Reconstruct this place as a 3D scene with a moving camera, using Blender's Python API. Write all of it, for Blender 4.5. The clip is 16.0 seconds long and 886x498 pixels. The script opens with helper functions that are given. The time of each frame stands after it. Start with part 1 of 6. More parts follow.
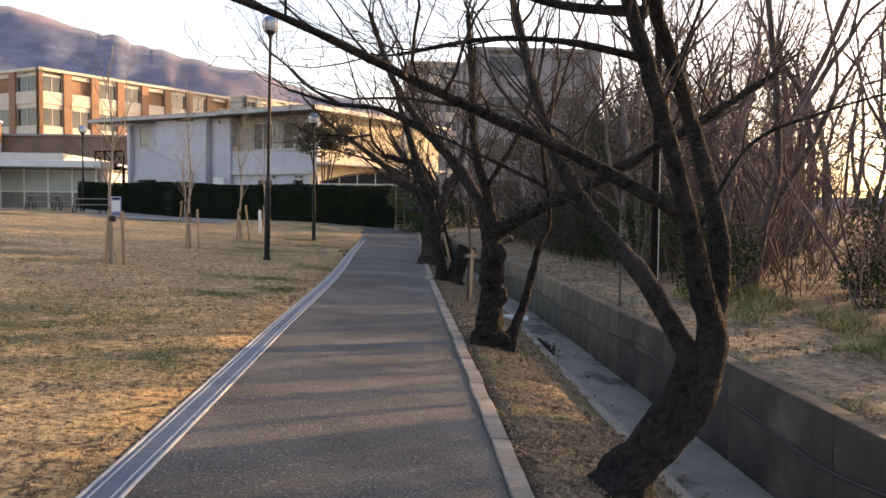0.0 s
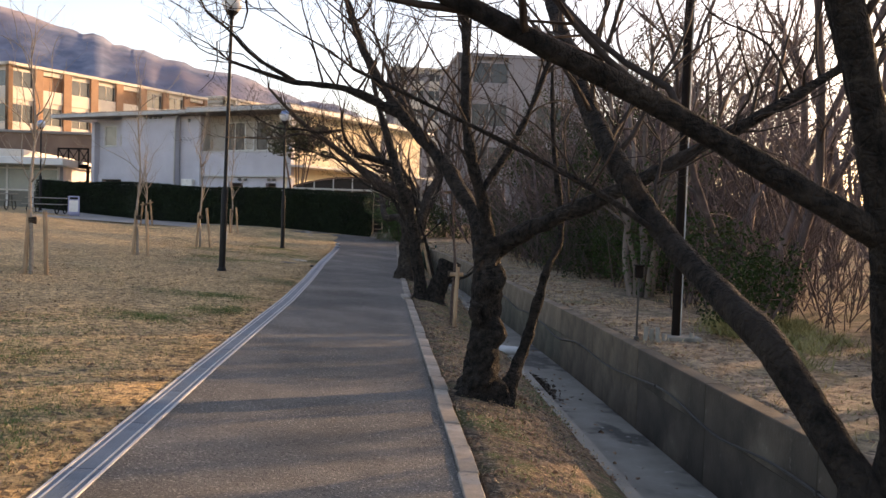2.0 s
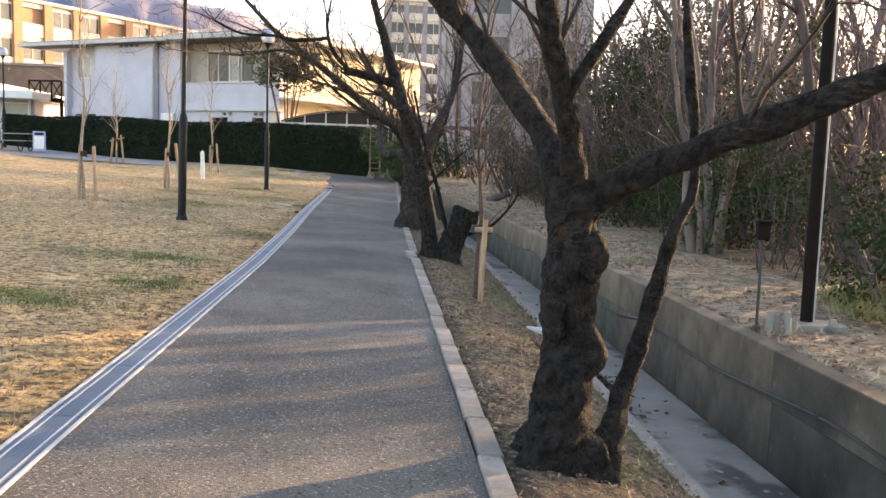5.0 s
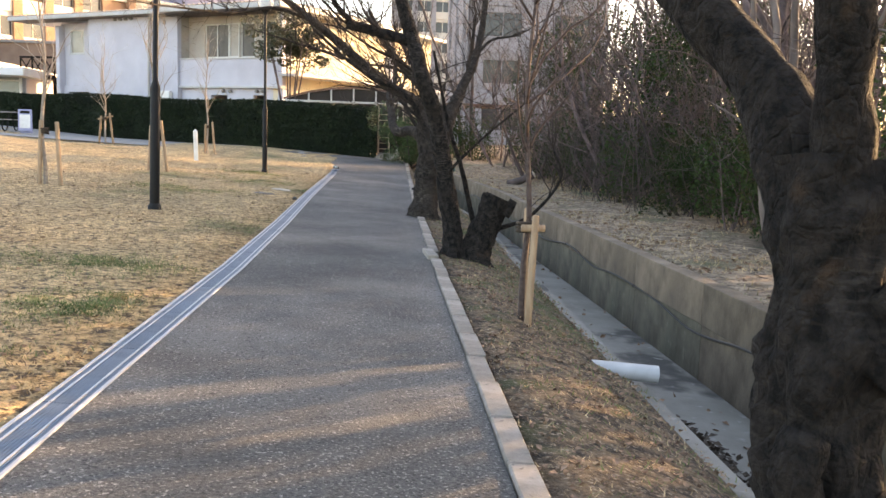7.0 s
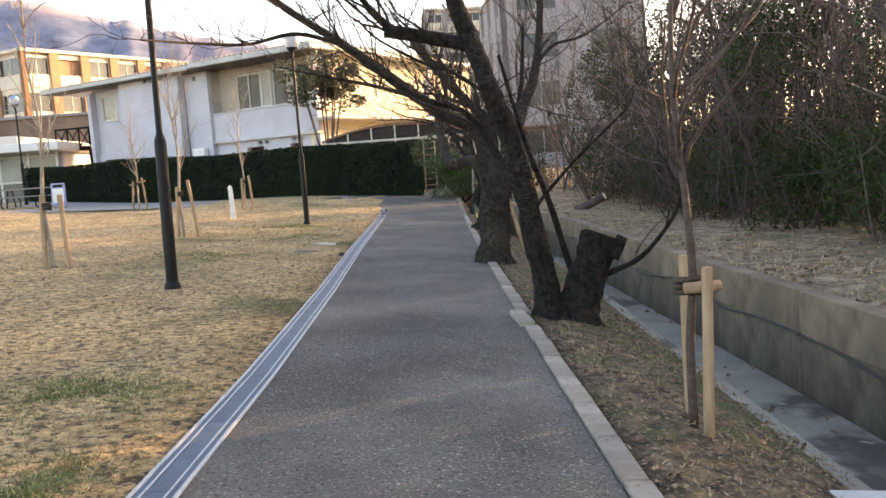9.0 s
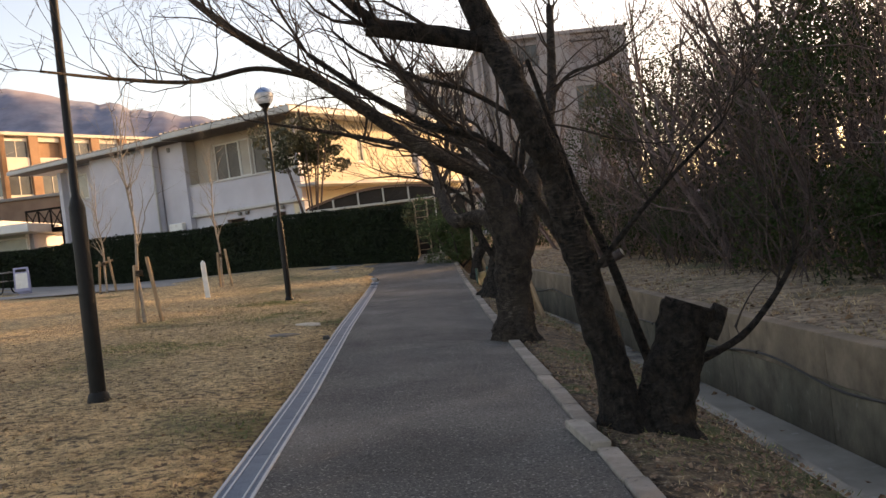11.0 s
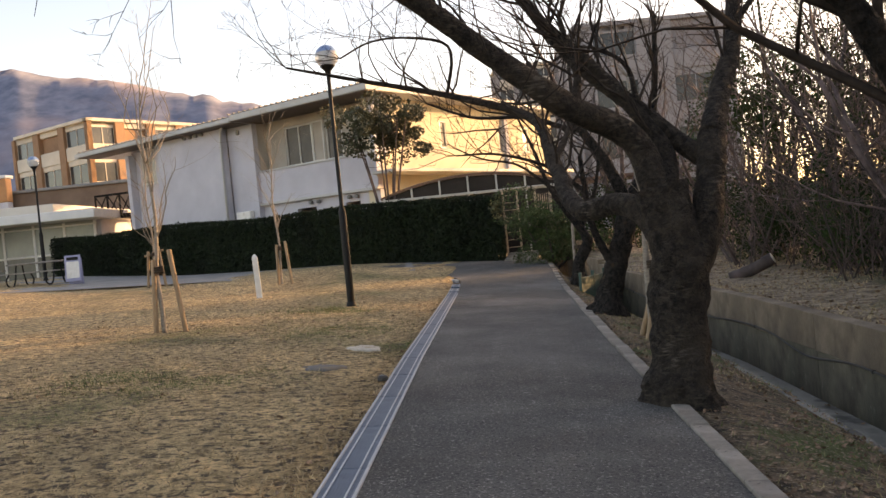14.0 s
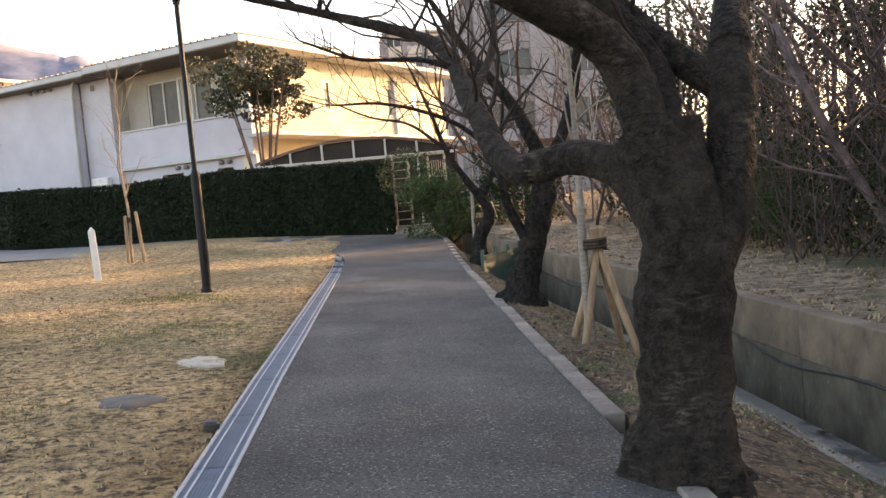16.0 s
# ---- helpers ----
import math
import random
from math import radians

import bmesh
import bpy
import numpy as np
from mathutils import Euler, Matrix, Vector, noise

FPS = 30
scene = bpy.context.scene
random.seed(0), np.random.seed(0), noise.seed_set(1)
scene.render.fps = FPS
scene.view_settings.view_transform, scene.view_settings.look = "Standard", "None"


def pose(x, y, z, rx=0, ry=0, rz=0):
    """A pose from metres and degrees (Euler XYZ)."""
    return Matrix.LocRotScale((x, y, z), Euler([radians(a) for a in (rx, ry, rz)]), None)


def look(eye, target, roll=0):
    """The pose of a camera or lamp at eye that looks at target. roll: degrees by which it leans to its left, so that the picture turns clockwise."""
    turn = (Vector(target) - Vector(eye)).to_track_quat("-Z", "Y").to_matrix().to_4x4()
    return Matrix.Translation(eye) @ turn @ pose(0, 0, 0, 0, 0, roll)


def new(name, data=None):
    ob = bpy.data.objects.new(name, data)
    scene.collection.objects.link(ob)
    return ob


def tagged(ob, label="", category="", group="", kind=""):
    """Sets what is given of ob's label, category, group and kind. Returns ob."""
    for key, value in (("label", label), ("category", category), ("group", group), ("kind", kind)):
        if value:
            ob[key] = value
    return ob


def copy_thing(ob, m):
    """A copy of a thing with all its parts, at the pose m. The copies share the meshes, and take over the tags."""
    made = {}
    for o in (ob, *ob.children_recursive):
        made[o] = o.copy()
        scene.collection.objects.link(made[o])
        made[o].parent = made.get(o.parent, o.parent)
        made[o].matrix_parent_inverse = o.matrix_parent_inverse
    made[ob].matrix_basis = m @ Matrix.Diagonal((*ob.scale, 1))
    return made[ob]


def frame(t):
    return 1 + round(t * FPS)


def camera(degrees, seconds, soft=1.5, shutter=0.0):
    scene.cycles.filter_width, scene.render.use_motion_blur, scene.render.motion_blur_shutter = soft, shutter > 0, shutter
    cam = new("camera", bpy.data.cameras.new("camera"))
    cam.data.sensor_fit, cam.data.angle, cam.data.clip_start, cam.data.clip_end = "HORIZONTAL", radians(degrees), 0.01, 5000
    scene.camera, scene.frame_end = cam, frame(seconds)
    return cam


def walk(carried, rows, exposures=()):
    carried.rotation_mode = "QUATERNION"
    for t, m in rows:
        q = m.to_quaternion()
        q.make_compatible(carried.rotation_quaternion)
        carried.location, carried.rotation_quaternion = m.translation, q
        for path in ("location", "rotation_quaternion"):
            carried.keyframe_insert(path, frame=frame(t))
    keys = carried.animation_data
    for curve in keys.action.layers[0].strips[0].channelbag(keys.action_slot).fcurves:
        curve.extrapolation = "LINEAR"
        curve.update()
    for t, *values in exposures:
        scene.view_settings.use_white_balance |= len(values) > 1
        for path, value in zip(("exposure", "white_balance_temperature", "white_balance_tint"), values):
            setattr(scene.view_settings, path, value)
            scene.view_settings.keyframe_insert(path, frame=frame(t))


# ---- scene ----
cam = camera(54.0, 16.0)
METRES, EYE, LEAN, TURN = 19.0, 1.5, 3.6, -2.7
# the ground along the path falls sideways by LEAN degrees
LEANED = pose(0, 0, EYE, 0, LEAN, 0) @ pose(0, 0, -EYE)
EXPOSURES = [(t, e - 0.04, k - 350, 20 if 4 <= t <= 9 else 24) for t, e, k in ((0, 1.74, 8400), (1.5, 1.66, 8400), (3.5, 1.92, 8300), (4.5, 2.6, 8400), (7.5, 2.87, 8900), (8, 2.83, 9000), (9, 2.67, 8900), (10, 1.76, 9300), (12.5, 1.68, 10000), (13.5, 1.88, 10000), (15, 1.85, 10000), (15.5, 1.95, 10000), (16, 2.5, 9200))]
ROWS = [
    (0.0, 0.0, 0.0, 0.0, 0.2, -2.73, -4.1),
    (0.5, -0.0019, 0.032, -0.0002, 1.1, -2.4, -4.71),
    (1.0, -0.0009, 0.0631, -0.0001, -1.72, -1.59, -4.81),
    (1.5, 0.0009, 0.0927, -0.0007, -2.32, -2.27, -4.91),
    (2.0, -0.001, 0.1231, 0.0, -1.12, -2.06, -5.42),
    (2.5, -0.0025, 0.1543, -0.0009, 2.38, -2.84, -4.84),
    (3.0, -0.0051, 0.1839, -0.0015, 1.29, -3.24, -4.46),
    (3.5, -0.0057, 0.2123, -0.0022, -1.61, -3.47, -3.42),
    (4.0, -0.0101, 0.243, -0.0036, -1.11, -4.86, -4.69),
    (4.5, -0.0092, 0.2734, -0.0037, -1.36, -5.54, -5.42),
    (7.0, -0.0188, 0.4274, -0.0085, -0.75, -7.29, -5.42),
    (7.5, -0.0212, 0.4594, -0.0089, -2.38, -7.12, -4.08),
    (8.0, -0.0242, 0.4901, -0.009, -1.64, -8.54, -2.64),
    (8.5, -0.0304, 0.5201, -0.0088, 0.17, -7.6, -1.02),
    (9.0, -0.0345, 0.5516, -0.0093, 2.0, -5.37, 0.65),
    (9.5, -0.0404, 0.581, -0.0094, 2.43, -3.34, 2.32),
    (10.0, -0.0439, 0.6116, -0.0107, 1.59, -1.7, 3.79),
    (12.5, -0.0547, 0.7702, -0.0144, 0.66, -0.95, 2.69),
    (13.0, -0.0586, 0.8013, -0.0141, 3.07, -1.23, 2.51),
    (13.5, -0.0623, 0.8358, -0.0142, 6.85, -0.89, 2.29),
    (14.0, -0.0672, 0.8636, -0.0134, 6.68, -1.19, 2.06),
    (14.5, -0.0679, 0.8931, -0.0133, 2.9, -1.14, 2.52),
    (15.0, -0.0696, 0.9265, -0.0135, 0.97, -1.0, 1.71),
    (15.5, -0.0714, 0.9598, -0.0145, -1.02, -1.83, 1.94),
    (16.0, -0.0754, 0.9951, -0.0146, -0.68, -3.32, 1.64),
]
walk(cam, [(t, LEANED @ pose(0, 0, EYE, 0, 0, TURN) @ pose(METRES * x, METRES * y, METRES * z, 90 + pitch, roll, yaw)) for t, x, y, z, yaw, pitch, roll in ROWS],
     exposures=EXPOSURES)

# ---------------------------------------------------------------- light
SUN_AZ, SUN_EL = radians(57), radians(11)      # clockwise from +y, above the horizon
world = bpy.data.worlds.new("sky")
scene.world = world
world.use_nodes = True
wn = world.node_tree.nodes
sky = wn.new("ShaderNodeTexSky")
sky.sky_type, sky.sun_disc = "NISHITA", False
sky.sun_elevation, sky.sun_rotation = SUN_EL, SUN_AZ
sky.air_density, sky.dust_density, sky.ozone_density = 0.8, 1.4, 1.0
wn["Background"].inputs["Strength"].default_value = 0.15
world.node_tree.links.new(sky.outputs[0], wn["Background"].inputs["Color"])
sun_data = bpy.data.lights.new("sun", "SUN")
sun_data.energy, sun_data.angle, sun_data.color = 2.9, radians(0.6), (1.0, 0.72, 0.42)
sun = new("sun", sun_data)
toward = Vector((math.sin(SUN_AZ) * math.cos(SUN_EL), math.cos(SUN_AZ) * math.cos(SUN_EL), math.sin(SUN_EL)))
sun.matrix_world = look(tuple(toward * 100), (0, 0, 0))

# ---------------------------------------------------------------- materials
MATS = {}


def material(name, low, high, scale=3.0, rough=0.85, bump=0.2, bump_scale=40.0, patch=None, patch_scale=0.4, patch_at=(0.5, 0.62),
             speck=None, speck_scale=120.0, speck_at=(0.62, 0.7), metal=0.0, stretch=(1, 1, 1), vary=0.0, distance=0.01, spec=0.5, cracks=0.0, rings=None, ends=(0.32, 0.68), grain=0.6, pits=None, pits_scale=40.0, mottle=0.0):
    """A surface of two mixed tones with fine relief, and if asked for patches, specks and a tone that varies from piece to piece."""
    if name in MATS:
        return MATS[name]
    m = bpy.data.materials.new(name)
    m.use_nodes = True
    n, l = m.node_tree.nodes, m.node_tree.links
    b = n["Principled BSDF"]
    b.inputs["Roughness"].default_value, b.inputs["Metallic"].default_value = rough, metal
    b.inputs["Specular IOR Level"].default_value = spec
    co = n.new("ShaderNodeTexCoord")
    mp = n.new("ShaderNodeMapping")
    mp.inputs["Scale"].default_value = stretch
    l.new(co.outputs["Object"], mp.inputs["Vector"])

    def noise_tex(sc, detail=5.0, r=0.6):
        t = n.new("ShaderNodeTexNoise")
        t.inputs["Scale"].default_value, t.inputs["Detail"].default_value, t.inputs["Roughness"].default_value = sc, detail, r
        l.new(mp.outputs[0], t.inputs["Vector"])
        return t.outputs["Fac"]

    def ramp(fac, lo, hi):
        r = n.new("ShaderNodeMapRange")
        r.inputs["From Min"].default_value, r.inputs["From Max"].default_value = lo, hi
        l.new(fac, r.inputs["Value"])
        return r.outputs[0]

    def mix(fac, a, c):
        x = n.new("ShaderNodeMix")
        x.data_type = "RGBA"
        l.new(fac, x.inputs["Factor"])
        for v, s in ((a, x.inputs["A"]), (c, x.inputs["B"])):
            if isinstance(v, tuple):
                s.default_value = (*v, 1)
            else:
                l.new(v, s)
        return x.outputs["Result"]

    col = mix(ramp(noise_tex(scale, 5.0, grain), *ends), low, high)
    if patch:
        col = mix(ramp(noise_tex(patch_scale, 4.0, 0.55), *patch_at), col, patch)
    if speck:
        col = mix(ramp(noise_tex(speck_scale, 2.0, 0.5), *speck_at), col, speck)
    if pits:
        col = mix(ramp(noise_tex(pits_scale, 2.0, 0.5), 0.42, 0.32), col, pits)
    if mottle:
        tone = n.new("ShaderNodeHueSaturation")
        r = n.new("ShaderNodeMapRange")
        r.inputs["From Min"].default_value, r.inputs["From Max"].default_value = 0.3, 0.7
        r.inputs["To Min"].default_value, r.inputs["To Max"].default_value = 1 - mottle, 1 + mottle
        l.new(noise_tex(1.1, 6.0, 0.62), r.inputs["Value"])
        l.new(r.outputs[0], tone.inputs["Value"])
        l.new(col, tone.inputs["Color"])
        col = tone.outputs["Color"]
    if rings:
        mr = n.new("ShaderNodeMapping")
        mr.inputs["Scale"].default_value = (14, 14, 60)
        l.new(co.outputs["Object"], mr.inputs["Vector"])
        t = n.new("ShaderNodeTexNoise")
        t.inputs["Scale"].default_value, t.inputs["Detail"].default_value = 1.0, 3.0
        l.new(mr.outputs[0], t.inputs["Vector"])
        where = n.new("ShaderNodeMath")
        where.operation = "MULTIPLY"
        l.new(ramp(t.outputs["Fac"], 0.5, 0.66), where.inputs[0])
        l.new(ramp(noise_tex(2.3, 3.0), 0.5, 0.68), where.inputs[1])
        col = mix(where.outputs[0], col, rings)
    if vary:
        oi = n.new("ShaderNodeObjectInfo")
        h = n.new("ShaderNodeHueSaturation")
        l.new(col, h.inputs["Color"])
        r = n.new("ShaderNodeMapRange")
        r.inputs["To Min"].default_value, r.inputs["To Max"].default_value = 1 - vary, 1 + vary
        l.new(oi.outputs["Random"], r.inputs["Value"])
        l.new(r.outputs[0], h.inputs["Value"])
        col = h.outputs["Color"]
    l.new(col, b.inputs["Base Color"])
    height = noise_tex(bump_scale, 6.0, 0.65) if bump else None
    if cracks:
        vo = n.new("ShaderNodeTexVoronoi")
        vo.feature = "DISTANCE_TO_EDGE"
        vo.inputs["Scale"].default_value = cracks
        wob = n.new("ShaderNodeVectorMath")
        wob.operation = "MULTIPLY_ADD"
        wn2 = n.new("ShaderNodeTexNoise")
        wn2.inputs["Scale"].default_value, wn2.inputs["Detail"].default_value = cracks * 0.7, 4.0
        l.new(mp.outputs[0], wn2.inputs["Vector"])
        l.new(wn2.outputs["Color"], wob.inputs[0])
        wob.inputs[1].default_value = (0.09, 0.09, 0.09)
        l.new(mp.outputs[0], wob.inputs[2])
        l.new(wob.outputs[0], vo.inputs["Vector"])
        plate = ramp(vo.outputs["Distance"], 0.0, 0.16)
        add = n.new("ShaderNodeMath")
        add.operation = "MULTIPLY_ADD"
        l.new(plate, add.inputs[0])
        add.inputs[1].default_value = 0.3
        l.new(height, add.inputs[2])
        height = add.outputs[0]
    if bump:
        bp = n.new("ShaderNodeBump")
        bp.inputs["Strength"].default_value, bp.inputs["Distance"].default_value = bump, distance
        l.new(height, bp.inputs["Height"])
        l.new(bp.outputs[0], b.inputs["Normal"])
    MATS[name] = m
    return m


LAWN = material("dry_lawn", (0.215, 0.143, 0.066), (0.74, 0.53, 0.275), 10.0, 0.95, 1.0, 40, (0.1, 0.12, 0.04), 0.36, (0.55, 0.74), (0.11, 0.076, 0.042), 15, (0.54, 0.63), distance=0.06, ends=(0.36, 0.58), grain=0.76, pits=(0.11, 0.078, 0.042), pits_scale=34.0, mottle=0.25)
SOIL = material("leafy_soil", (0.05, 0.035, 0.023), (0.27, 0.185, 0.11), 9, 0.95, 1.0, 28, (0.085, 0.1, 0.03), 1.3, (0.52, 0.64), (0.38, 0.3, 0.21), 36, (0.6, 0.68), distance=0.06, ends=(0.4, 0.62), grain=0.75)
BANK = material("trodden_bank_soil", (0.14, 0.1, 0.066), (0.42, 0.32, 0.22), 4.5, 0.95, 0.9, 22, (0.1, 0.11, 0.045), 0.5, (0.54, 0.68), (0.08, 0.06, 0.04), 14, (0.56, 0.66), distance=0.05, ends=(0.38, 0.62), grain=0.75)
# leaf mould, its colour darkened to carry the shade under the trees
FORESTFLOOR = material("shade_toned_leaf_mould", (0.085, 0.062, 0.041), (0.27, 0.2, 0.135), 6, 0.95, 1.0, 24, (0.05, 0.058, 0.022), 0.7, (0.5, 0.66), (0.2, 0.15, 0.1), 22, (0.6, 0.7), distance=0.06, ends=(0.38, 0.62), grain=0.75)
ASPHALT = material("worn_asphalt", (0.0414, 0.0405, 0.0378), (0.108, 0.1044, 0.0954), 55, 0.85, 1.0, 75, (0.162, 0.1548, 0.1413), 0.5, (0.42, 0.76), (0.297, 0.2835, 0.261), 62, (0.59, 0.69), distance=0.016, ends=(0.34, 0.64), pits=(0.03, 0.029, 0.028), pits_scale=52.0, mottle=0.3)
KERB = material("kerb_concrete", (0.185, 0.16, 0.132), (0.33, 0.29, 0.248), 7, 0.85, 0.5, 60, (0.17, 0.155, 0.13), 2.4, (0.52, 0.72), (0.13, 0.12, 0.1), 30, (0.62, 0.74), vary=0.18)
CONCRETE = material("channel_concrete", (0.185, 0.174, 0.147), (0.29, 0.273, 0.233), 2.2, 0.75, 0.4, 40, (0.075, 0.071, 0.062), 0.9, (0.57, 0.63), (0.33, 0.32, 0.29), 9, (0.64, 0.75))
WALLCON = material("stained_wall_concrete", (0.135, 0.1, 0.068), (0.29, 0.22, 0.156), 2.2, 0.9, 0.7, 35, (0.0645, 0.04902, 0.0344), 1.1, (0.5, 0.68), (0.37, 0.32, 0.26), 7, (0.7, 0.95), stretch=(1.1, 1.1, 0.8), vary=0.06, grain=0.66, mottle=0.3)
# two darker tones of wall concrete, for the panels nearest the start
WALLMID = material("mid_wall_concrete", (0.0765, 0.0576, 0.0387), (0.1755, 0.1341, 0.0927), 2.2, 0.88, 0.7, 35, (0.0468, 0.036, 0.0261), 0.9, (0.5, 0.68), (0.33, 0.29, 0.24), 7, (0.7, 0.95), stretch=(1.1, 1.1, 0.8), vary=0.06, grain=0.66, mottle=0.3)
WALLDARK = material("dark_wall_concrete", (0.0342, 0.027, 0.0198), (0.09, 0.0711, 0.0513), 2.0, 0.85, 0.7, 35, (0.135, 0.1098, 0.081), 0.9, (0.54, 0.72), (0.34, 0.3, 0.25), 14, (0.69, 0.95), stretch=(1, 1, 0.75), vary=0.06, mottle=0.3)
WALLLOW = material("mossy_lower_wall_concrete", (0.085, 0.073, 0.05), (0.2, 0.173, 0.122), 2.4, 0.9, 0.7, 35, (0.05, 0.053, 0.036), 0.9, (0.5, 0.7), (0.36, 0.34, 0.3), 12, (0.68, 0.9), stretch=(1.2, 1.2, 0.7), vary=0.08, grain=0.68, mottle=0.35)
GALV = material("galvanised_steel", (0.42, 0.44, 0.47), (0.58, 0.6, 0.62), 6, 0.42, 0.1, 90, metal=0.75)
GRATE = material("dark_grating_steel", (0.075, 0.108, 0.152), (0.13, 0.178, 0.235), 5, 0.5, 0.2, 120, (0.09, 0.085, 0.08), 1.2, (0.6, 0.75), metal=0.55, vary=0.1)
BARK = material("cherry_bark", (0.00675, 0.005625, 0.004875), (0.0465, 0.03825, 0.03225), 20, 0.9, 1.0, 50, (0.06375, 0.051, 0.042), 3.0, (0.54, 0.84), (0.1, 0.06, 0.036), 7, (0.66, 0.82), stretch=(1, 1, 0.8), distance=0.06, spec=0.25, cracks=20.0, rings=(0.085, 0.071, 0.06), ends=(0.38, 0.64), grain=0.66)
OLDBARK = material("old_banded_bark", (0.017, 0.01403, 0.0119), (0.07225, 0.0578, 0.0476), 20, 0.9, 1.0, 50, (0.09775, 0.0765, 0.06035), 2.0, (0.48, 0.8), (0.03, 0.022, 0.016), 6, (0.6, 0.76), distance=0.06, spec=0.25, cracks=20.0, rings=(0.18, 0.153, 0.13), ends=(0.4, 0.62), grain=0.75)
TWIG = material("twig_bark", (0.022, 0.017, 0.015), (0.055, 0.042, 0.036), 14, 0.9, 0.4, 60, spec=0.25)
YOUNG = material("young_tree_bark", (0.2, 0.165, 0.135), (0.34, 0.29, 0.24), 12, 0.8, 0.4, 60, stretch=(1, 1, 3))
WOODBARK = material("woodland_bark", (0.047, 0.034, 0.0335), (0.165, 0.12, 0.113), 6, 0.9, 0.8, 30, (0.055, 0.043, 0.037), 1.0, (0.5, 0.7), stretch=(1, 1, 0.5), vary=0.35)
PALEBARK = material("smooth_pale_bark", (0.085, 0.064, 0.055), (0.2, 0.155, 0.132), 4, 0.8, 0.4, 40, (0.1, 0.078, 0.063), 1.5, (0.5, 0.72), stretch=(1, 1, 0.4))
TIMBER = material("weathered_stake_wood", (0.24, 0.15, 0.085), (0.42, 0.29, 0.18), 5, 0.8, 0.35, 45, (0.16, 0.11, 0.07), 2.5, (0.55, 0.75), stretch=(4, 4, 0.6), vary=0.15)
ROPE = material("dark_palm_rope", (0.04, 0.028, 0.02), (0.09, 0.065, 0.045), 30, 0.95, 0.8, 90)
BLACK = material("black_pole_paint", (0.0035, 0.0035, 0.004), (0.008, 0.008, 0.0085), 8, 0.55, 0.12, 60, (0.018, 0.012, 0.009), 2.5, (0.62, 0.75), spec=0.25)
BROWNPOLE = material("brown_pole_paint", (0.006, 0.0038, 0.003), (0.013, 0.008, 0.006), 8, 0.7, 0.2, 60, spec=0.12)
WHITEPAINT = material("white_post_paint", (0.66, 0.64, 0.6), (0.8, 0.78, 0.74), 6, 0.7, 0.15, 60, (0.45, 0.4, 0.33), 3, (0.6, 0.8))
HEDGELEAF = material("hedge_leaf", (0.006, 0.0125, 0.0055), (0.018, 0.033, 0.012), 4, 0.7, 0.0, patch=(0.01, 0.016, 0.008), patch_scale=0.8, spec=0.25)
HEDGECORE = material("hedge_inner_twigs", (0.008, 0.014, 0.006), (0.016, 0.026, 0.011), 9, 0.9, 0.8, 30)
SHRUBLEAF = material("evergreen_leaf", (0.014, 0.029, 0.01), (0.048, 0.078, 0.026), 3, 0.8, 0.0, patch=(0.05, 0.046, 0.018), patch_scale=1.3, vary=0.25, spec=0.12)
STRAW = material("straw_grass", (0.18, 0.115, 0.056), (0.77, 0.57, 0.32), 9.0, 0.9, 0.0, patch=(0.1, 0.145, 0.042), patch_scale=0.36, patch_at=(0.5, 0.68), speck=(0.12, 0.08, 0.045), speck_scale=5.0, speck_at=(0.56, 0.66))
DEADLEAF = material("fallen_leaf", (0.065, 0.031, 0.019), (0.42, 0.27, 0.17), 11, 0.85, 0.0)
GREENGRASS = material("short_green_grass", (0.065, 0.1, 0.024), (0.18, 0.215, 0.068), 3.0, 0.9, 0.0, patch=(0.3, 0.23, 0.12), patch_scale=2.0, patch_at=(0.56, 0.7))
# the bluish shade on the house front is put into this colour
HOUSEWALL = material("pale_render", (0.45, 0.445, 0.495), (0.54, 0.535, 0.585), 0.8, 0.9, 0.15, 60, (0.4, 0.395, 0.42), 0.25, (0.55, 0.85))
# golden sunlight on the house side is put into this colour
SUNWALL = material("sun_warmed_render", (0.62, 0.53, 0.38), (0.72, 0.62, 0.45), 0.8, 0.9, 0.15, 60, (0.55, 0.46, 0.33), 0.3, (0.55, 0.85))
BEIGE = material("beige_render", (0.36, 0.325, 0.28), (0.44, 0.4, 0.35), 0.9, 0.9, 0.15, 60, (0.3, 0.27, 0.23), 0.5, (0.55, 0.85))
SOFFIT = material("brown_soffit_board", (0.1, 0.078, 0.062), (0.16, 0.125, 0.1), 2.0, 0.8, 0.2, 40, stretch=(1, 6, 1))
FASCIA = material("roof_fascia", (0.42, 0.42, 0.41), (0.52, 0.52, 0.51), 1.5, 0.6, 0.1, 40)
ROOF = material("roof_sheet", (0.16, 0.16, 0.16), (0.24, 0.235, 0.23), 1.5, 0.6, 0.2, 40)
BRICKTILE = material("brown_brick_tile", (0.22, 0.125, 0.075), (0.32, 0.19, 0.118), 0.6, 0.85, 0.2, 20, (0.19, 0.105, 0.062), 0.2, (0.5, 0.8))
PALECON = material("pale_band_concrete", (0.5, 0.46, 0.4), (0.62, 0.57, 0.5), 0.6, 0.85, 0.2, 20)
GREYCON = material("grey_block_wall", (0.23, 0.22, 0.235), (0.31, 0.3, 0.31), 0.15, 0.9, 0.2, 10, (0.2, 0.18, 0.19), 0.08, (0.5, 0.8))
DARKWIN = material("dark_window_glass", (0.03, 0.033, 0.037), (0.06, 0.063, 0.066), 0.7, 0.12, 0.0)
PALEWIN = material("curtained_window_glass", (0.19, 0.17, 0.15), (0.34, 0.31, 0.27), 0.9, 0.2, 0.0)
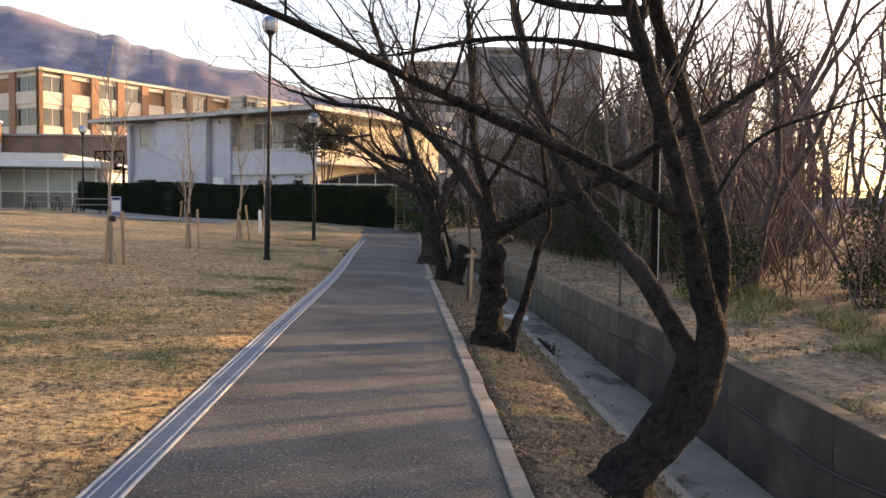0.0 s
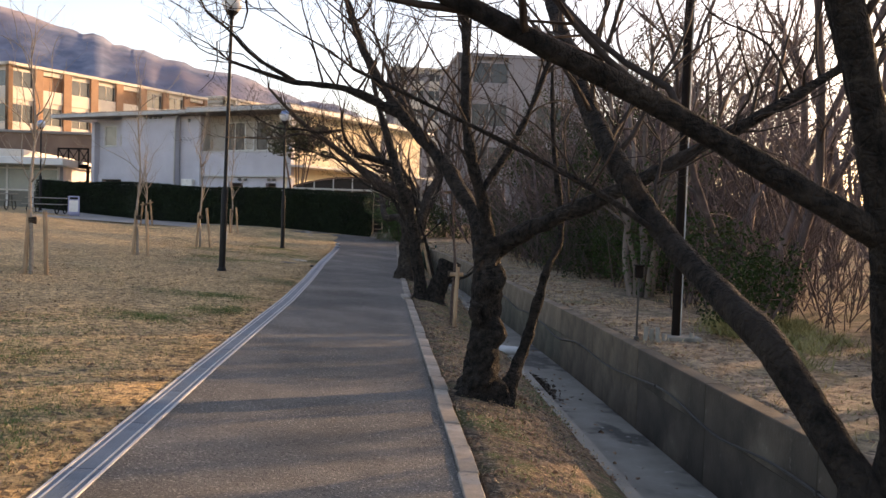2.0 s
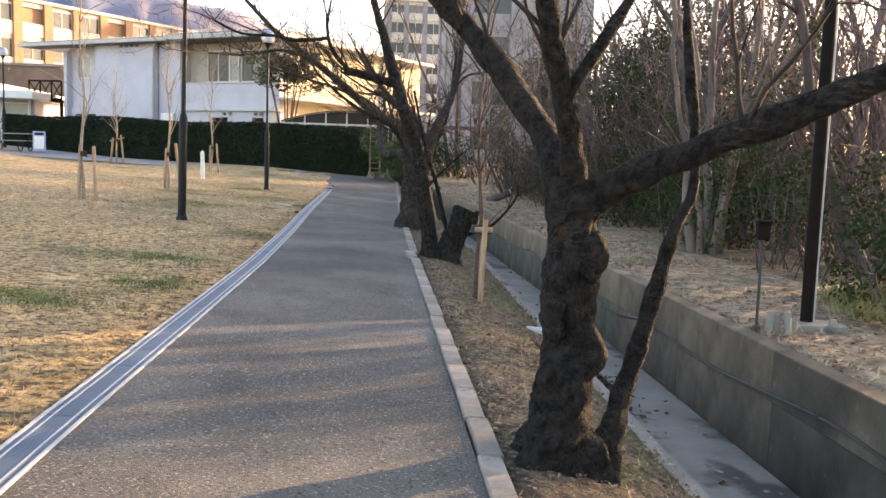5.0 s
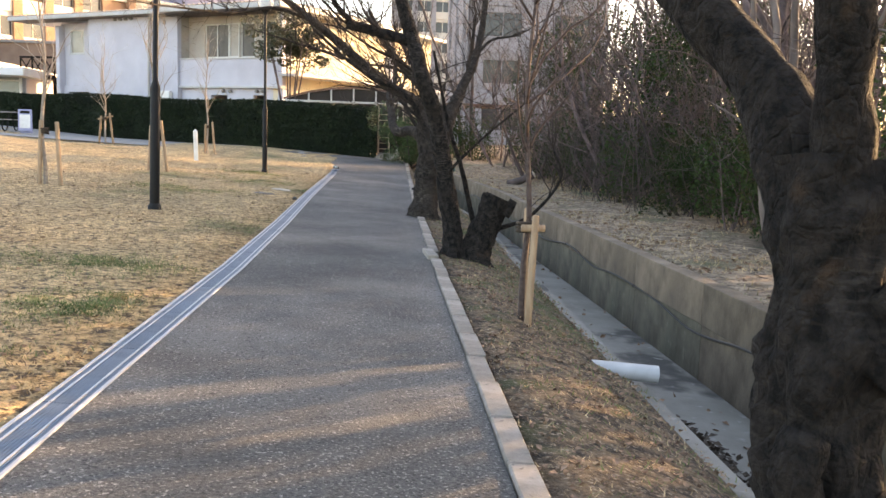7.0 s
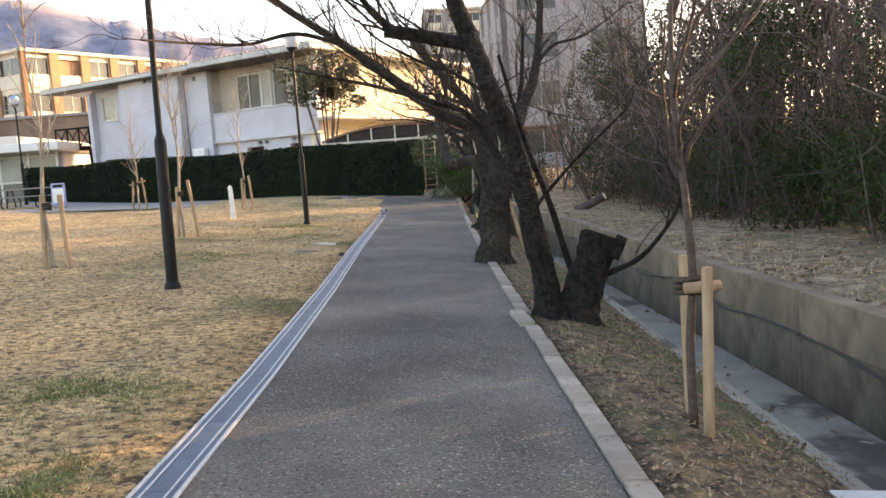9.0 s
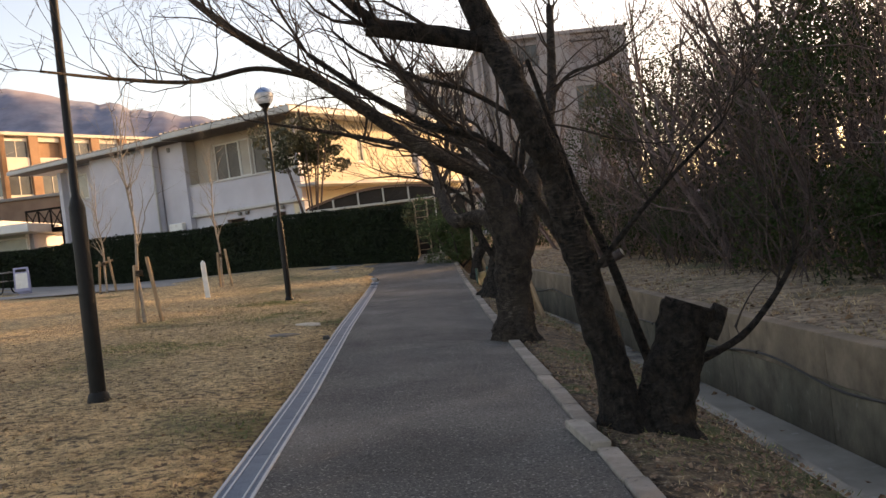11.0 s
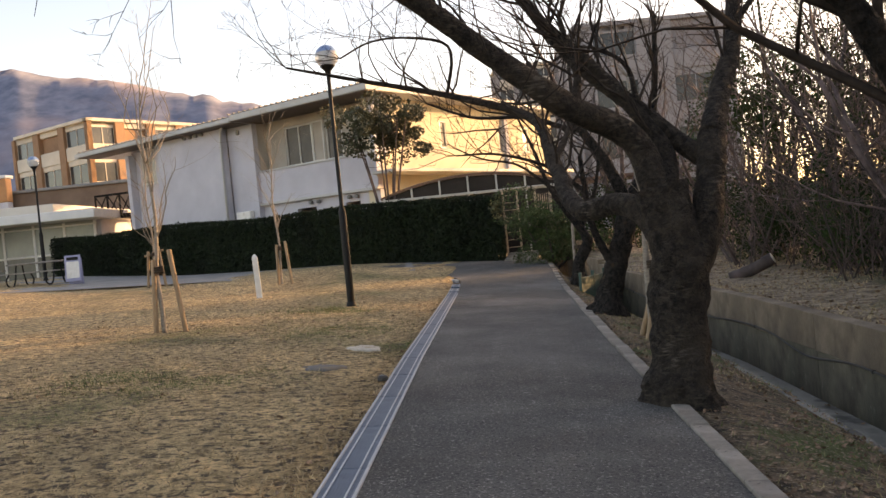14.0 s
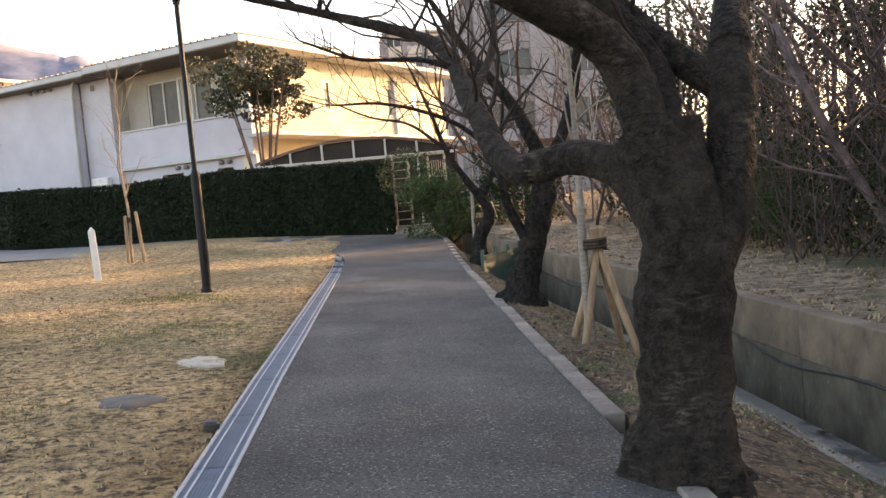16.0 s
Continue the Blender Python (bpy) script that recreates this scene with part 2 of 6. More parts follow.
DIMPANE = material("dim_canopy_glazing", (0.022, 0.016, 0.013), (0.05, 0.036, 0.028), 0.9, 0.45, 0.0, spec=0.2)
FRAME = material("window_frame_metal", (0.5, 0.49, 0.46), (0.6, 0.59, 0.56), 3, 0.5, 0.05, 60)
BROWNSTEEL = material("brown_canopy_steel", (0.12, 0.06, 0.04), (0.19, 0.1, 0.065), 3, 0.5, 0.1, 40)
# distance haze is mixed into the ridge's blue-grey tones
FORESTHILL = material("haze_toned_hill", (0.115, 0.14, 0.205), (0.225, 0.245, 0.315), 0.06, 1.0, 0.0, patch=(0.27, 0.225, 0.25), patch_scale=0.008, patch_at=(0.45, 0.7), spec=0.0)
PAVING = material("pale_plaza_paving", (0.2, 0.19, 0.175), (0.29, 0.275, 0.255), 1.5, 0.9, 0.3, 40)
GREENNET = material("green_culvert_fence", (0.03, 0.07, 0.055), (0.05, 0.1, 0.08), 5, 0.6, 0.2, 60)
CABLE = material("dark_cable", (0.022, 0.02, 0.019), (0.048, 0.044, 0.04), 9, 0.5, 0.1, 60)
PVC = material("grey_drain_pipe", (0.42, 0.43, 0.42), (0.54, 0.55, 0.54), 6, 0.5, 0.1, 40, (0.3, 0.28, 0.25), 2, (0.6, 0.8))
OLIVELEAF = material("olive_leaf", (0.022, 0.028, 0.012), (0.065, 0.07, 0.03), 3, 0.5, 0.0, patch=(0.11, 0.09, 0.04), patch_scale=1.3)
GREENLEAF = material("bright_shrub_leaf", (0.024, 0.05, 0.014), (0.075, 0.12, 0.038), 3, 0.6, 0.0, patch=(0.07, 0.07, 0.03), patch_scale=1.3, spec=0.3)
MIDWIN = material("grey_window_glass", (0.06, 0.052, 0.047), (0.13, 0.115, 0.1), 0.9, 0.35, 0.0, spec=0.3)
HALLPANE = material("blue_grey_glazing", (0.09, 0.1, 0.1), (0.16, 0.175, 0.17), 0.9, 0.2, 0.0)
HALLBLIND = material("pale_glazing", (0.27, 0.3, 0.28), (0.38, 0.41, 0.385), 0.9, 0.25, 0.0)
WHITETRIM = material("white_trim", (0.66, 0.66, 0.65), (0.76, 0.75, 0.74), 1.5, 0.7, 0.1, 40)
TUSSOCK = material("green_tussock_grass", (0.1, 0.115, 0.035), (0.33, 0.29, 0.12), 2.2, 0.9, 0.0)
REDBARK = material("dark_sapling_bark", (0.045, 0.028, 0.024), (0.11, 0.075, 0.062), 12, 0.8, 0.4, 60, (0.24, 0.2, 0.17), 2.2, (0.62, 0.78), stretch=(1, 1, 2.5))

# ---------------------------------------------------------------- helpers
SIN, COS = math.sin(radians(LEAN)), math.cos(radians(LEAN))


def smooth(v):
    v = min(1.0, max(0.0, v))
    return v * v * (3 - 2 * v)


def rise(x, y):
    """The ground climbs a little towards the gate at the end of the path."""
    return 0.33 * smooth((y - 33) / 9) * smooth((x + 12) / 8)


def W(x, y, z=0.0):
    """From metres across the path, along it and above its surface to the world, which is level."""
    return Vector((COS * x + SIN * (z - EYE), y, EYE * (1 - COS) + COS * z - SIN * min(7.0, max(-18.0, x)) + rise(x, y)))


def level(wx, y):
    """Height of the lawn or path in the world at (wx, y)."""
    return W(wx + 0.094, y).z


def line(y, *knots):
    """A value that runs straight between (y, value) knots."""
    return float(np.interp(y, [k[0] for k in knots], [k[1] for k in knots]))


def mesh(name, verts, faces, mats, parent=None, slots=None, soft=False):
    me = bpy.data.meshes.new(name)
    me.from_pydata([tuple(v) for v in verts], [], faces)
    for m in (mats if isinstance(mats, (list, tuple)) else [mats]):
        me.materials.append(m)
    if slots:
        me.polygons.foreach_set("material_index", slots)
    if soft:
        me.polygons.foreach_set("use_smooth", [True] * len(me.polygons))
    me.update()
    ob = new(name, me)
    if parent:
        ob.parent = parent
    return ob


def from_bm(name, bm, mats, parent=None, soft=False):
    bmesh.ops.recalc_face_normals(bm, faces=bm.faces)
    me = bpy.data.meshes.new(name)
    bm.to_mesh(me)
    bm.free()
    for m in (mats if isinstance(mats, (list, tuple)) else [mats]):
        me.materials.append(m)
    if soft:
        me.polygons.foreach_set("use_smooth", [True] * len(me.polygons))
    ob = new(name, me)
    if parent:
        ob.parent = parent
    return ob


def add_box(bm, lo, hi, m=None, bevel=0.0, slot=0):
    """A box with its edges taken off, joined into bm."""
    lo, hi = Vector(lo), Vector(hi)
    geo = bmesh.ops.create_cube(bm, size=1.0)
    vs = geo["verts"]
    for v in vs:
        v.co = Vector((lo[i] + (v.co[i] + 0.5) * (hi[i] - lo[i]) for i in range(3)))
    if bevel:
        es = list({e for v in vs for e in v.link_edges})
        out = bmesh.ops.bevel(bm, geom=es, offset=bevel, segments=1, affect="EDGES")
        vs = list({v for f in out["faces"] for v in f.verts} | {v for v in vs if v.is_valid})
    if m is not None:
        bmesh.ops.transform(bm, matrix=m, verts=vs)
    for f in {f for v in vs for f in v.link_faces}:
        f.material_index = slot
    return vs


def box(name, lo, hi, mat, parent=None, m=None, bevel=0.006):
    bm = bmesh.new()
    add_box(bm, lo, hi, m, bevel)
    return from_bm(name, bm, mat, parent)


def spline(pts, step=0.25):
    """Points along a smooth curve through pts, each with its share of the way."""
    P = [Vector(p) for p in pts]
    P = [P[0] * 2 - P[1]] + P + [P[-1] * 2 - P[-2]]
    out = []
    for i in range(1, len(P) - 2):
        a, b, c, d = P[i - 1:i + 3]
        k = max(1, round((c - b).length / step))
        for j in range(k):
            t = j / k
            out.append(0.5 * (2 * b + (c - a) * t + (2 * a - 5 * b + 4 * c - d) * t * t + (3 * b - a - 3 * c + d) * t ** 3))
    out.append(P[-2])
    return out


class Tubes:
    """Collects tapered tubes into one mesh."""

    def __init__(self):
        self.v, self.f = [], []

    def add(self, pts, radii, sides=6, lumps=0.0, rng=None, roots=0.0):
        base, n = len(self.v), len(pts)
        up = Vector((0.31, 0.83, 0.46))
        phase = rng.random() * 9 if rng else 0.0
        for i, p in enumerate(pts):
            d = (pts[min(i + 1, n - 1)] - pts[max(i - 1, 0)]).normalized()
            a = d.cross(up).normalized()
            b = d.cross(a)
            for k in range(sides):
                w = 2 * math.pi * k / sides
                r = radii[i]
                if lumps:
                    q = p + (a * math.cos(w) + b * math.sin(w)) * r
                    r *= 1 + lumps * (noise.noise(q * 5 + Vector((phase, 0, 0))) + 0.6 * noise.noise(q * 13) + 0.35 * (0.4 - abs(noise.noise(q * 24)) * 1.6))
                    if roots:
                        r *= 1 + roots * math.exp(-max(0.0, p.z - pts[0].z - 0.18) / 0.14) * max(0.0, math.sin(3 * w + phase))
                self.v.append(p + (a * math.cos(w) + b * math.sin(w)) * r)
        for i in range(n - 1):
            for k in range(sides):
                k2 = (k + 1) % sides
                self.f.append((base + i * sides + k, base + i * sides + k2, base + (i + 1) * sides + k2, base + (i + 1) * sides + k))
        self.f.append(tuple(base + (n - 1) * sides + k for k in range(sides)))
        self.f.append(tuple(base + sides - 1 - k for k in range(sides)))

    def spike(self, pts, r, sides=3):
        """A thin shoot that tapers to a point."""
        base, n = len(self.v), len(pts) - 1
        up = Vector((0.31, 0.83, 0.46))
        for i in range(n):
            d = (pts[i + 1] - pts[i]).normalized()
            a = d.cross(up).normalized()
            b = d.cross(a)
            for k in range(sides):
                w = 2 * math.pi * k / sides
                self.v.append(pts[i] + (a * math.cos(w) + b * math.sin(w)) * (r * (1 - 0.6 * i / n)))
        self.v.append(pts[-1])
        tip = base + n * sides
        for i in range(n - 1):
            for k in range(sides):
                k2 = (k + 1) % sides
                self.f.append((base + i * sides + k, base + i * sides + k2, base + (i + 1) * sides + k2, base + (i + 1) * sides + k))
        for k in range(sides):
            self.f.append((base + (n - 1) * sides + k, base + (n - 1) * sides + (k + 1) % sides, tip))

    def done(self, name, mat, parent=None, soft=True):
        return mesh(name, self.v, self.f, mat, parent, soft=soft)


def cards(name, places, sizes, mat, parent=None, rng=None, tilt=1.0, long=1.7, lift=0.0):
    """Many small leaves: a bent pair of triangles each."""
    rng = rng or np.random.default_rng(3)
    P = np.asarray(places, float)
    n = len(P)
    a = rng.normal(size=(n, 3)) * (1, 1, tilt)
    a /= np.linalg.norm(a, axis=1, keepdims=True)
    b = np.cross(a, rng.normal(size=(n, 3)))
    if lift:
        b = np.cross(a, rng.normal(size=(n, 3)) * (0.25, 0.25, 1.0))
    b /= np.linalg.norm(b, axis=1, keepdims=True) + 1e-9
    s = np.asarray(sizes, float).reshape(-1, 1) * np.ones((n, 1))
    c = np.cross(a, b) * s * 0.18
    V = np.stack([P - a * s * long / 2, P + b * s / 2 + c, P + a * s * long / 2, P - b * s / 2 + c], 1).reshape(-1, 3)
    F = np.arange(n * 4).reshape(-1, 4)[:, [0, 1, 2, 0, 2, 3]].reshape(-1, 3)
    return mesh(name, V.tolist(), F.tolist(), mat, parent)


def empty(name, at, label, category, group="", rz=0.0):
    ob = new(name)
    ob.empty_display_size = 0.2
    ob.matrix_world = pose(*at, 0, 0, rz)
    return tagged(ob, label, category, group)


def part(ob, parent):
    """Makes ob, built in world places, a part of parent."""
    ob.parent = parent
    ob.matrix_parent_inverse = parent.matrix_world.inverted()
    return ob


# ---------------------------------------------------------------- ground
def wall_x(y):
    return line(y, (-60, 3.15), (8, 3.08), (15, 3.0), (19, 2.88), (24, 2.7), (28, 2.6), (33, 2.2), (38, 1.7), (44, 1.4))


def left_x(y):
    return line(y, (-60, 2.12), (25, 2.05), (29, 1.95), (33, 1.5), (38, 1.05), (44, 0.8))


def drain_x(y):
    return line(y, (-60, -1.48), (10, -1.46), (16, -1.4), (20, -1.44), (25, -1.55), (36.3, -1.68))


def kerb_x(y):
    return line(y, (8, 0.725), (13, 0.68), (16, 0.65), (26, 0.65), (34, 0.725))


def edge_x(y):
    return drain_x(y) + 0.2


ys = [-1500, -300, -60, -20, -8, -3, 0, 1.5] + [3 + 0.45 * i for i in range(92)] + [46, 50, 60, 80, 130, 250, 500, 1000, 2500]
gv, gf, gs = [], [], []
for y in ys:
    dx, wx, lx, kx = drain_x(y), wall_x(y), left_x(y), kerb_x(y) + 0.075
    sect = [(-2500, 0, 0), (-600, 0, 0), (-150, 0, 0), (-50, 0, 0), (-25, 0, 0), (-18, 0, 0)]
    sect += [(-15 + 0.5 * i, 0, 0.02) for i in range(27)] + [(dx - 0.02, -0.004, 0), (dx - 0.015, -0.09, 0), (kx, -0.09, 0), (kx + 0.005, -0.012, 0)]
    sect += [(kx + (lx - kx) * k, -0.36 * k ** 1.7, 0.035) for k in (0.15, 0.32, 0.5, 0.68, 0.85)] + [(lx - 0.01, -0.41, 0), (lx, -0.74, 0), (wx + 0.1, -0.74, 0), (wx + 0.11, 0.215, 0)]
    sect += [(wx + 0.1 + 0.35 * i, 0.22 + 0.02 * i, 0.03) for i in range(1, 9)] + [(7, 0.5, 0.1), (9, 0.55, 0.1), (12, 0.6, 0), (16, 0.6, 0), (25, 0.6, 0), (60, 0.6, 0), (150, 0.6, 0), (600, 0, 0), (2500, 0, 0)]
    for x, z, rough in sect:
        p = W(x, y, z)
        if rough:
            p.z += rough * (noise.noise(Vector((x * 1.3, y * 1.3, 0))) + 0.5 * noise.noise(Vector((x * 4, y * 4, 3))))
        gv.append(p)
m = len(sect)
for i in range(len(ys) - 1):
    for j in range(m - 1):
        gf.append((i * m + j, i * m + j + 1, (i + 1) * m + j + 1, (i + 1) * m + j))
        deep = j - 47 + 3.2 * noise.noise(Vector((j * 0.5, ys[i] * 0.45, 6)))
        gs.append(0 if j < 35 else 1 if j < 45 else 3 if deep > 4.2 else 2)
ground = tagged(mesh("ground", gv, gf, [LAWN, SOIL, BANK, FORESTFLOOR], slots=gs, soft=True), "dry straw-coloured lawn, leafy verge and trodden bank", "ground", kind="structure")


def strip(name, stations, profile, mat, label, category, thick=0.08, soft=False):
    """A slab along the path; profile(y) gives its left and right edges."""
    v, f = [], []
    for y in stations:
        a, b, z = profile(y)
        n = 6
        for k in range(n + 1):
            v.append(W(a + (b - a) * k / n, y, z))
        v += [W(a, y, z - thick), W(b, y, z - thick)]
    s = 9
    for i in range(len(stations) - 1):
        o, q = i * s, (i + 1) * s
        for k in range(6):
            f.append((o + k, o + k + 1, q + k + 1, q + k))
        f.append((o + 7, o, q, q + 7))
        f.append((o + 6, o + 8, q + 8, q + 6))
    return tagged(mesh(name, v, f, mat, soft=soft), label, category, kind="structure")


path_ys = [-12, -6, -2] + [i * 0.8 for i in range(46)] + [36.6, 37.5, 38.5, 39.5, 40.5, 41.3, 42.2, 43, 44]


def path_edges(y):
    if y < 36.4:
        return edge_x(y) - 0.01, kerb_x(y) - 0.065, 0.0
    return line(y, (36.4, -1.5), (39.6, -2.6), (40.2, -4.0), (44, -4.0)), line(y, (36.4, 0.66), (41, 0.7), (44, 0.2)), 0.0


strip("path", path_ys, path_edges, ASPHALT, "worn dark grey asphalt footpath beside the lawn", "footpath")
strip("pavement", [38.9, 39.6, 40.3, 41, 41.7, 42.5, 43.5, 45, 46.5, 48, 49.5], lambda y: (-34, line(y, (38.9, -2.8), (42.5, -3.3), (43.5, -5.6), (49.5, -17.8)), 0.006), PAVING, "pale grey cross path in front of the hedge", "footpath")

# channel: floor, low left edge
chan_ys = [-30, -10, -3] + [i * 1.0 for i in range(45)]
strip("channel_floor", chan_ys, lambda y: (left_x(y) + 0.005, wall_x(y) + 0.02, -0.62), CONCRETE, "pale concrete floor of the drainage channel with damp stains", "channel")
strip("channel_edge", chan_ys, lambda y: (left_x(y) - 0.06, left_x(y) + 0.07, -0.385 + 0.02 * noise.noise(Vector((0, y, 0)))), CONCRETE, "worn concrete edge along the drainage channel", "channel edge", 0.32)
PIECES = {}


def piece(name, lo, hi, mat, parent, m=None, bevel=0.01):
    """A box-shaped piece as an object of its own; alike pieces share one mesh."""
    lo, hi = Vector(lo), Vector(hi)
    size = tuple(round(v, 3) for v in hi - lo)
    key = (name, size, mat.name, bevel)
    if key not in PIECES:
        bm = bmesh.new()
        add_box(bm, [-v / 2 for v in size], [v / 2 for v in size], None, bevel)
        bmesh.ops.recalc_face_normals(bm, faces=bm.faces)
        me = bpy.data.meshes.new(name)
        bm.to_mesh(me)
        bm.free()
        me.materials.append(mat)
        PIECES[key] = me
    ob = new(name, PIECES[key])
    ob.parent = parent
    ob.matrix_parent_inverse = parent.matrix_world.inverted()
    place = Matrix.Translation((lo + hi) / 2)
    ob.matrix_basis = place if m is None else m @ place
    return ob


# ---------------------------------------------------------------- hedge
def hedge():
    ob = empty("hedge", (-8, 42, level(-8, 42)), "tall clipped dark green evergreen hedge", "hedge")
    rng = np.random.default_rng(5)
    top = lambda x: 2.38 + 0.2 * smooth((-3 - x) / 15) + 0.05 * math.sin(x * 0.9) - 0.1 * smooth((x + 1.6) / 1.0)
    front = lambda x: line(x, (-18.3, 49.5), (-4.5, 42.7), (-0.6, 41.6))
    v, f = [], []
    xs = np.linspace(-18.2, -0.75, 40)
    for x in xs:
        b = level(x, front(x)) - 0.05
        d = 0.12 * noise.noise(Vector((x, 0, 0)))
        v += [(x, front(x) + 0.1 + d, b), (x, front(x) + 0.08 + d, b + 1.0), (x, front(x) + 0.14 + d, top(x) - 0.12), (x, front(x) + 0.9, top(x) - 0.08), (x, front(x) + 1.1, b)]
    for i in range(39):
        for k in range(4):
            f.append((i * 5 + k, i * 5 + k + 1, i * 5 + k + 6, i * 5 + k + 5))
    f += [(0, 1, 2, 3, 4), tuple(195 + k for k in (4, 3, 2, 1, 0))]
    part(mesh("core", v, f, HEDGECORE), ob)
    P = []
    for _ in range(56000):
        x = rng.uniform(-18.3, -0.6)
        b = level(x, front(x))
        lump = 0.1 * noise.noise(Vector((x * 1.2, 0, rng.uniform(0, 2)))) + 0.05 * noise.noise(Vector((x * 5, 4, 0)))
        k = rng.random()
        if k < 0.72:
            z = b + (top(x) - b) * rng.random()
            e = max(0, (z - top(x) + 0.25) / 0.25)
            P.append((x, front(x) + 0.02 + lump + 0.12 * e * e + rng.normal() * 0.035, z))
        elif k < 0.93:
            P.append((x, front(x) + rng.uniform(0.05, 0.95), top(x) + rng.normal() * 0.03 - 0.02 + 0.5 * lump))
        else:
            P.append((-0.62 + rng.normal() * 0.05, 41.6 + rng.uniform(0, 1.0), level(-0.6, 42) + rng.uniform(0, 1.95)))
    leaves = cards("leaves", P, rng.uniform(0.03, 0.06, len(P)), HEDGELEAF, rng=rng)
    tagged(part(leaves, ob), "small dark green leaves", kind="stuff")


hedge()


# ---------------------------------------------------------------- white two-storey house
def window(parent, m, u0, u1, z0, z1, pane=PALEWIN, panes=2, depth=0.07, split=None):
    """A framed window in a wall whose outer face lies at v = 0; u runs along the wall."""
    win = new("window")
    win.parent, win.matrix_parent_inverse = parent, parent.matrix_world.inverted()
    win.matrix_basis = m
    bm = bmesh.new()
    t = 0.055
    add_box(bm, (u0, -0.03, z0), (u1, depth, z0 + t)), add_box(bm, (u0, -0.03, z1 - t), (u1, depth, z1))
    add_box(bm, (u0, -0.028, z0 + t), (u0 + t, depth, z1 - t)), add_box(bm, (u1 - t, -0.028, z0 + t), (u1, depth, z1 - t))
    for k in range(1, panes):
        c = u0 + (u1 - u0) * k / panes
        add_box(bm, (c - 0.025, -0.02, z0 + t), (c + 0.025, depth, z1 - t))
    if split:
        add_box(bm, (u0 + t, -0.022, split - 0.025), (u1 - t, depth - 0.002, split + 0.025))
    fr = from_bm("frame", bm, FRAME, win)
    bm = bmesh.new()
    add_box(bm, (u0 + 0.02, depth * 0.3, z0 + 0.02), (u1 - 0.02, depth * 0.3 + 0.012, z1 - 0.02))
    from_bm("pane", bm, pane, win)
    bm = bmesh.new()
    add_box(bm, (u0 - 0.06, -0.08, z0 - 0.05), (u1 + 0.06, 0.0, z0 - 0.003), bevel=0.008)
    from_bm("sill", bm, FASCIA, win)
    return win


def facade(m, u0, u1, z0, z1, holes, mat, name, thick=0.25):
    """A wall of the given thickness with openings (a, b, c, d) through it."""
    us = sorted({u0, u1, *[h[0] for h in holes], *[h[1] for h in holes]})
    zs = sorted({z0, z1, *[h[2] for h in holes], *[h[3] for h in holes]})
    bm = bmesh.new()
    open_at = lambda u, z: any(h[0] < u < h[1] and h[2] < z < h[3] for h in holes)
    grid = {}
    solid = {(i, k): not open_at((us[i] + us[i + 1]) / 2, (zs[k] + zs[k + 1]) / 2) for i in range(len(us) - 1) for k in range(len(zs) - 1)}

    def vert(i, v, k):
        key = (i, v, k)
        if key not in grid:
            grid[key] = bm.verts.new((us[i], v * thick, zs[k]))
        return grid[key]

    for (i, k), s in solid.items():
        if not s:
            continue
        for v in (0, 1):
            bm.faces.new([vert(i, v, k), vert(i + 1, v, k), vert(i + 1, v, k + 1), vert(i, v, k + 1)])
        for di, dk, a, b in ((-1, 0, (i, k), (i, k + 1)), (1, 0, (i + 1, k), (i + 1, k + 1)), (0, -1, (i, k), (i + 1, k)), (0, 1, (i, k + 1), (i + 1, k + 1))):
            if not solid.get((i + di, k + dk), False):
                bm.faces.new([vert(a[0], 0, a[1]), vert(b[0], 0, b[1]), vert(b[0], 1, b[1]), vert(a[0], 1, a[1])])
    ob = from_bm(name, bm, mat)
    ob.matrix_world = m
    return ob


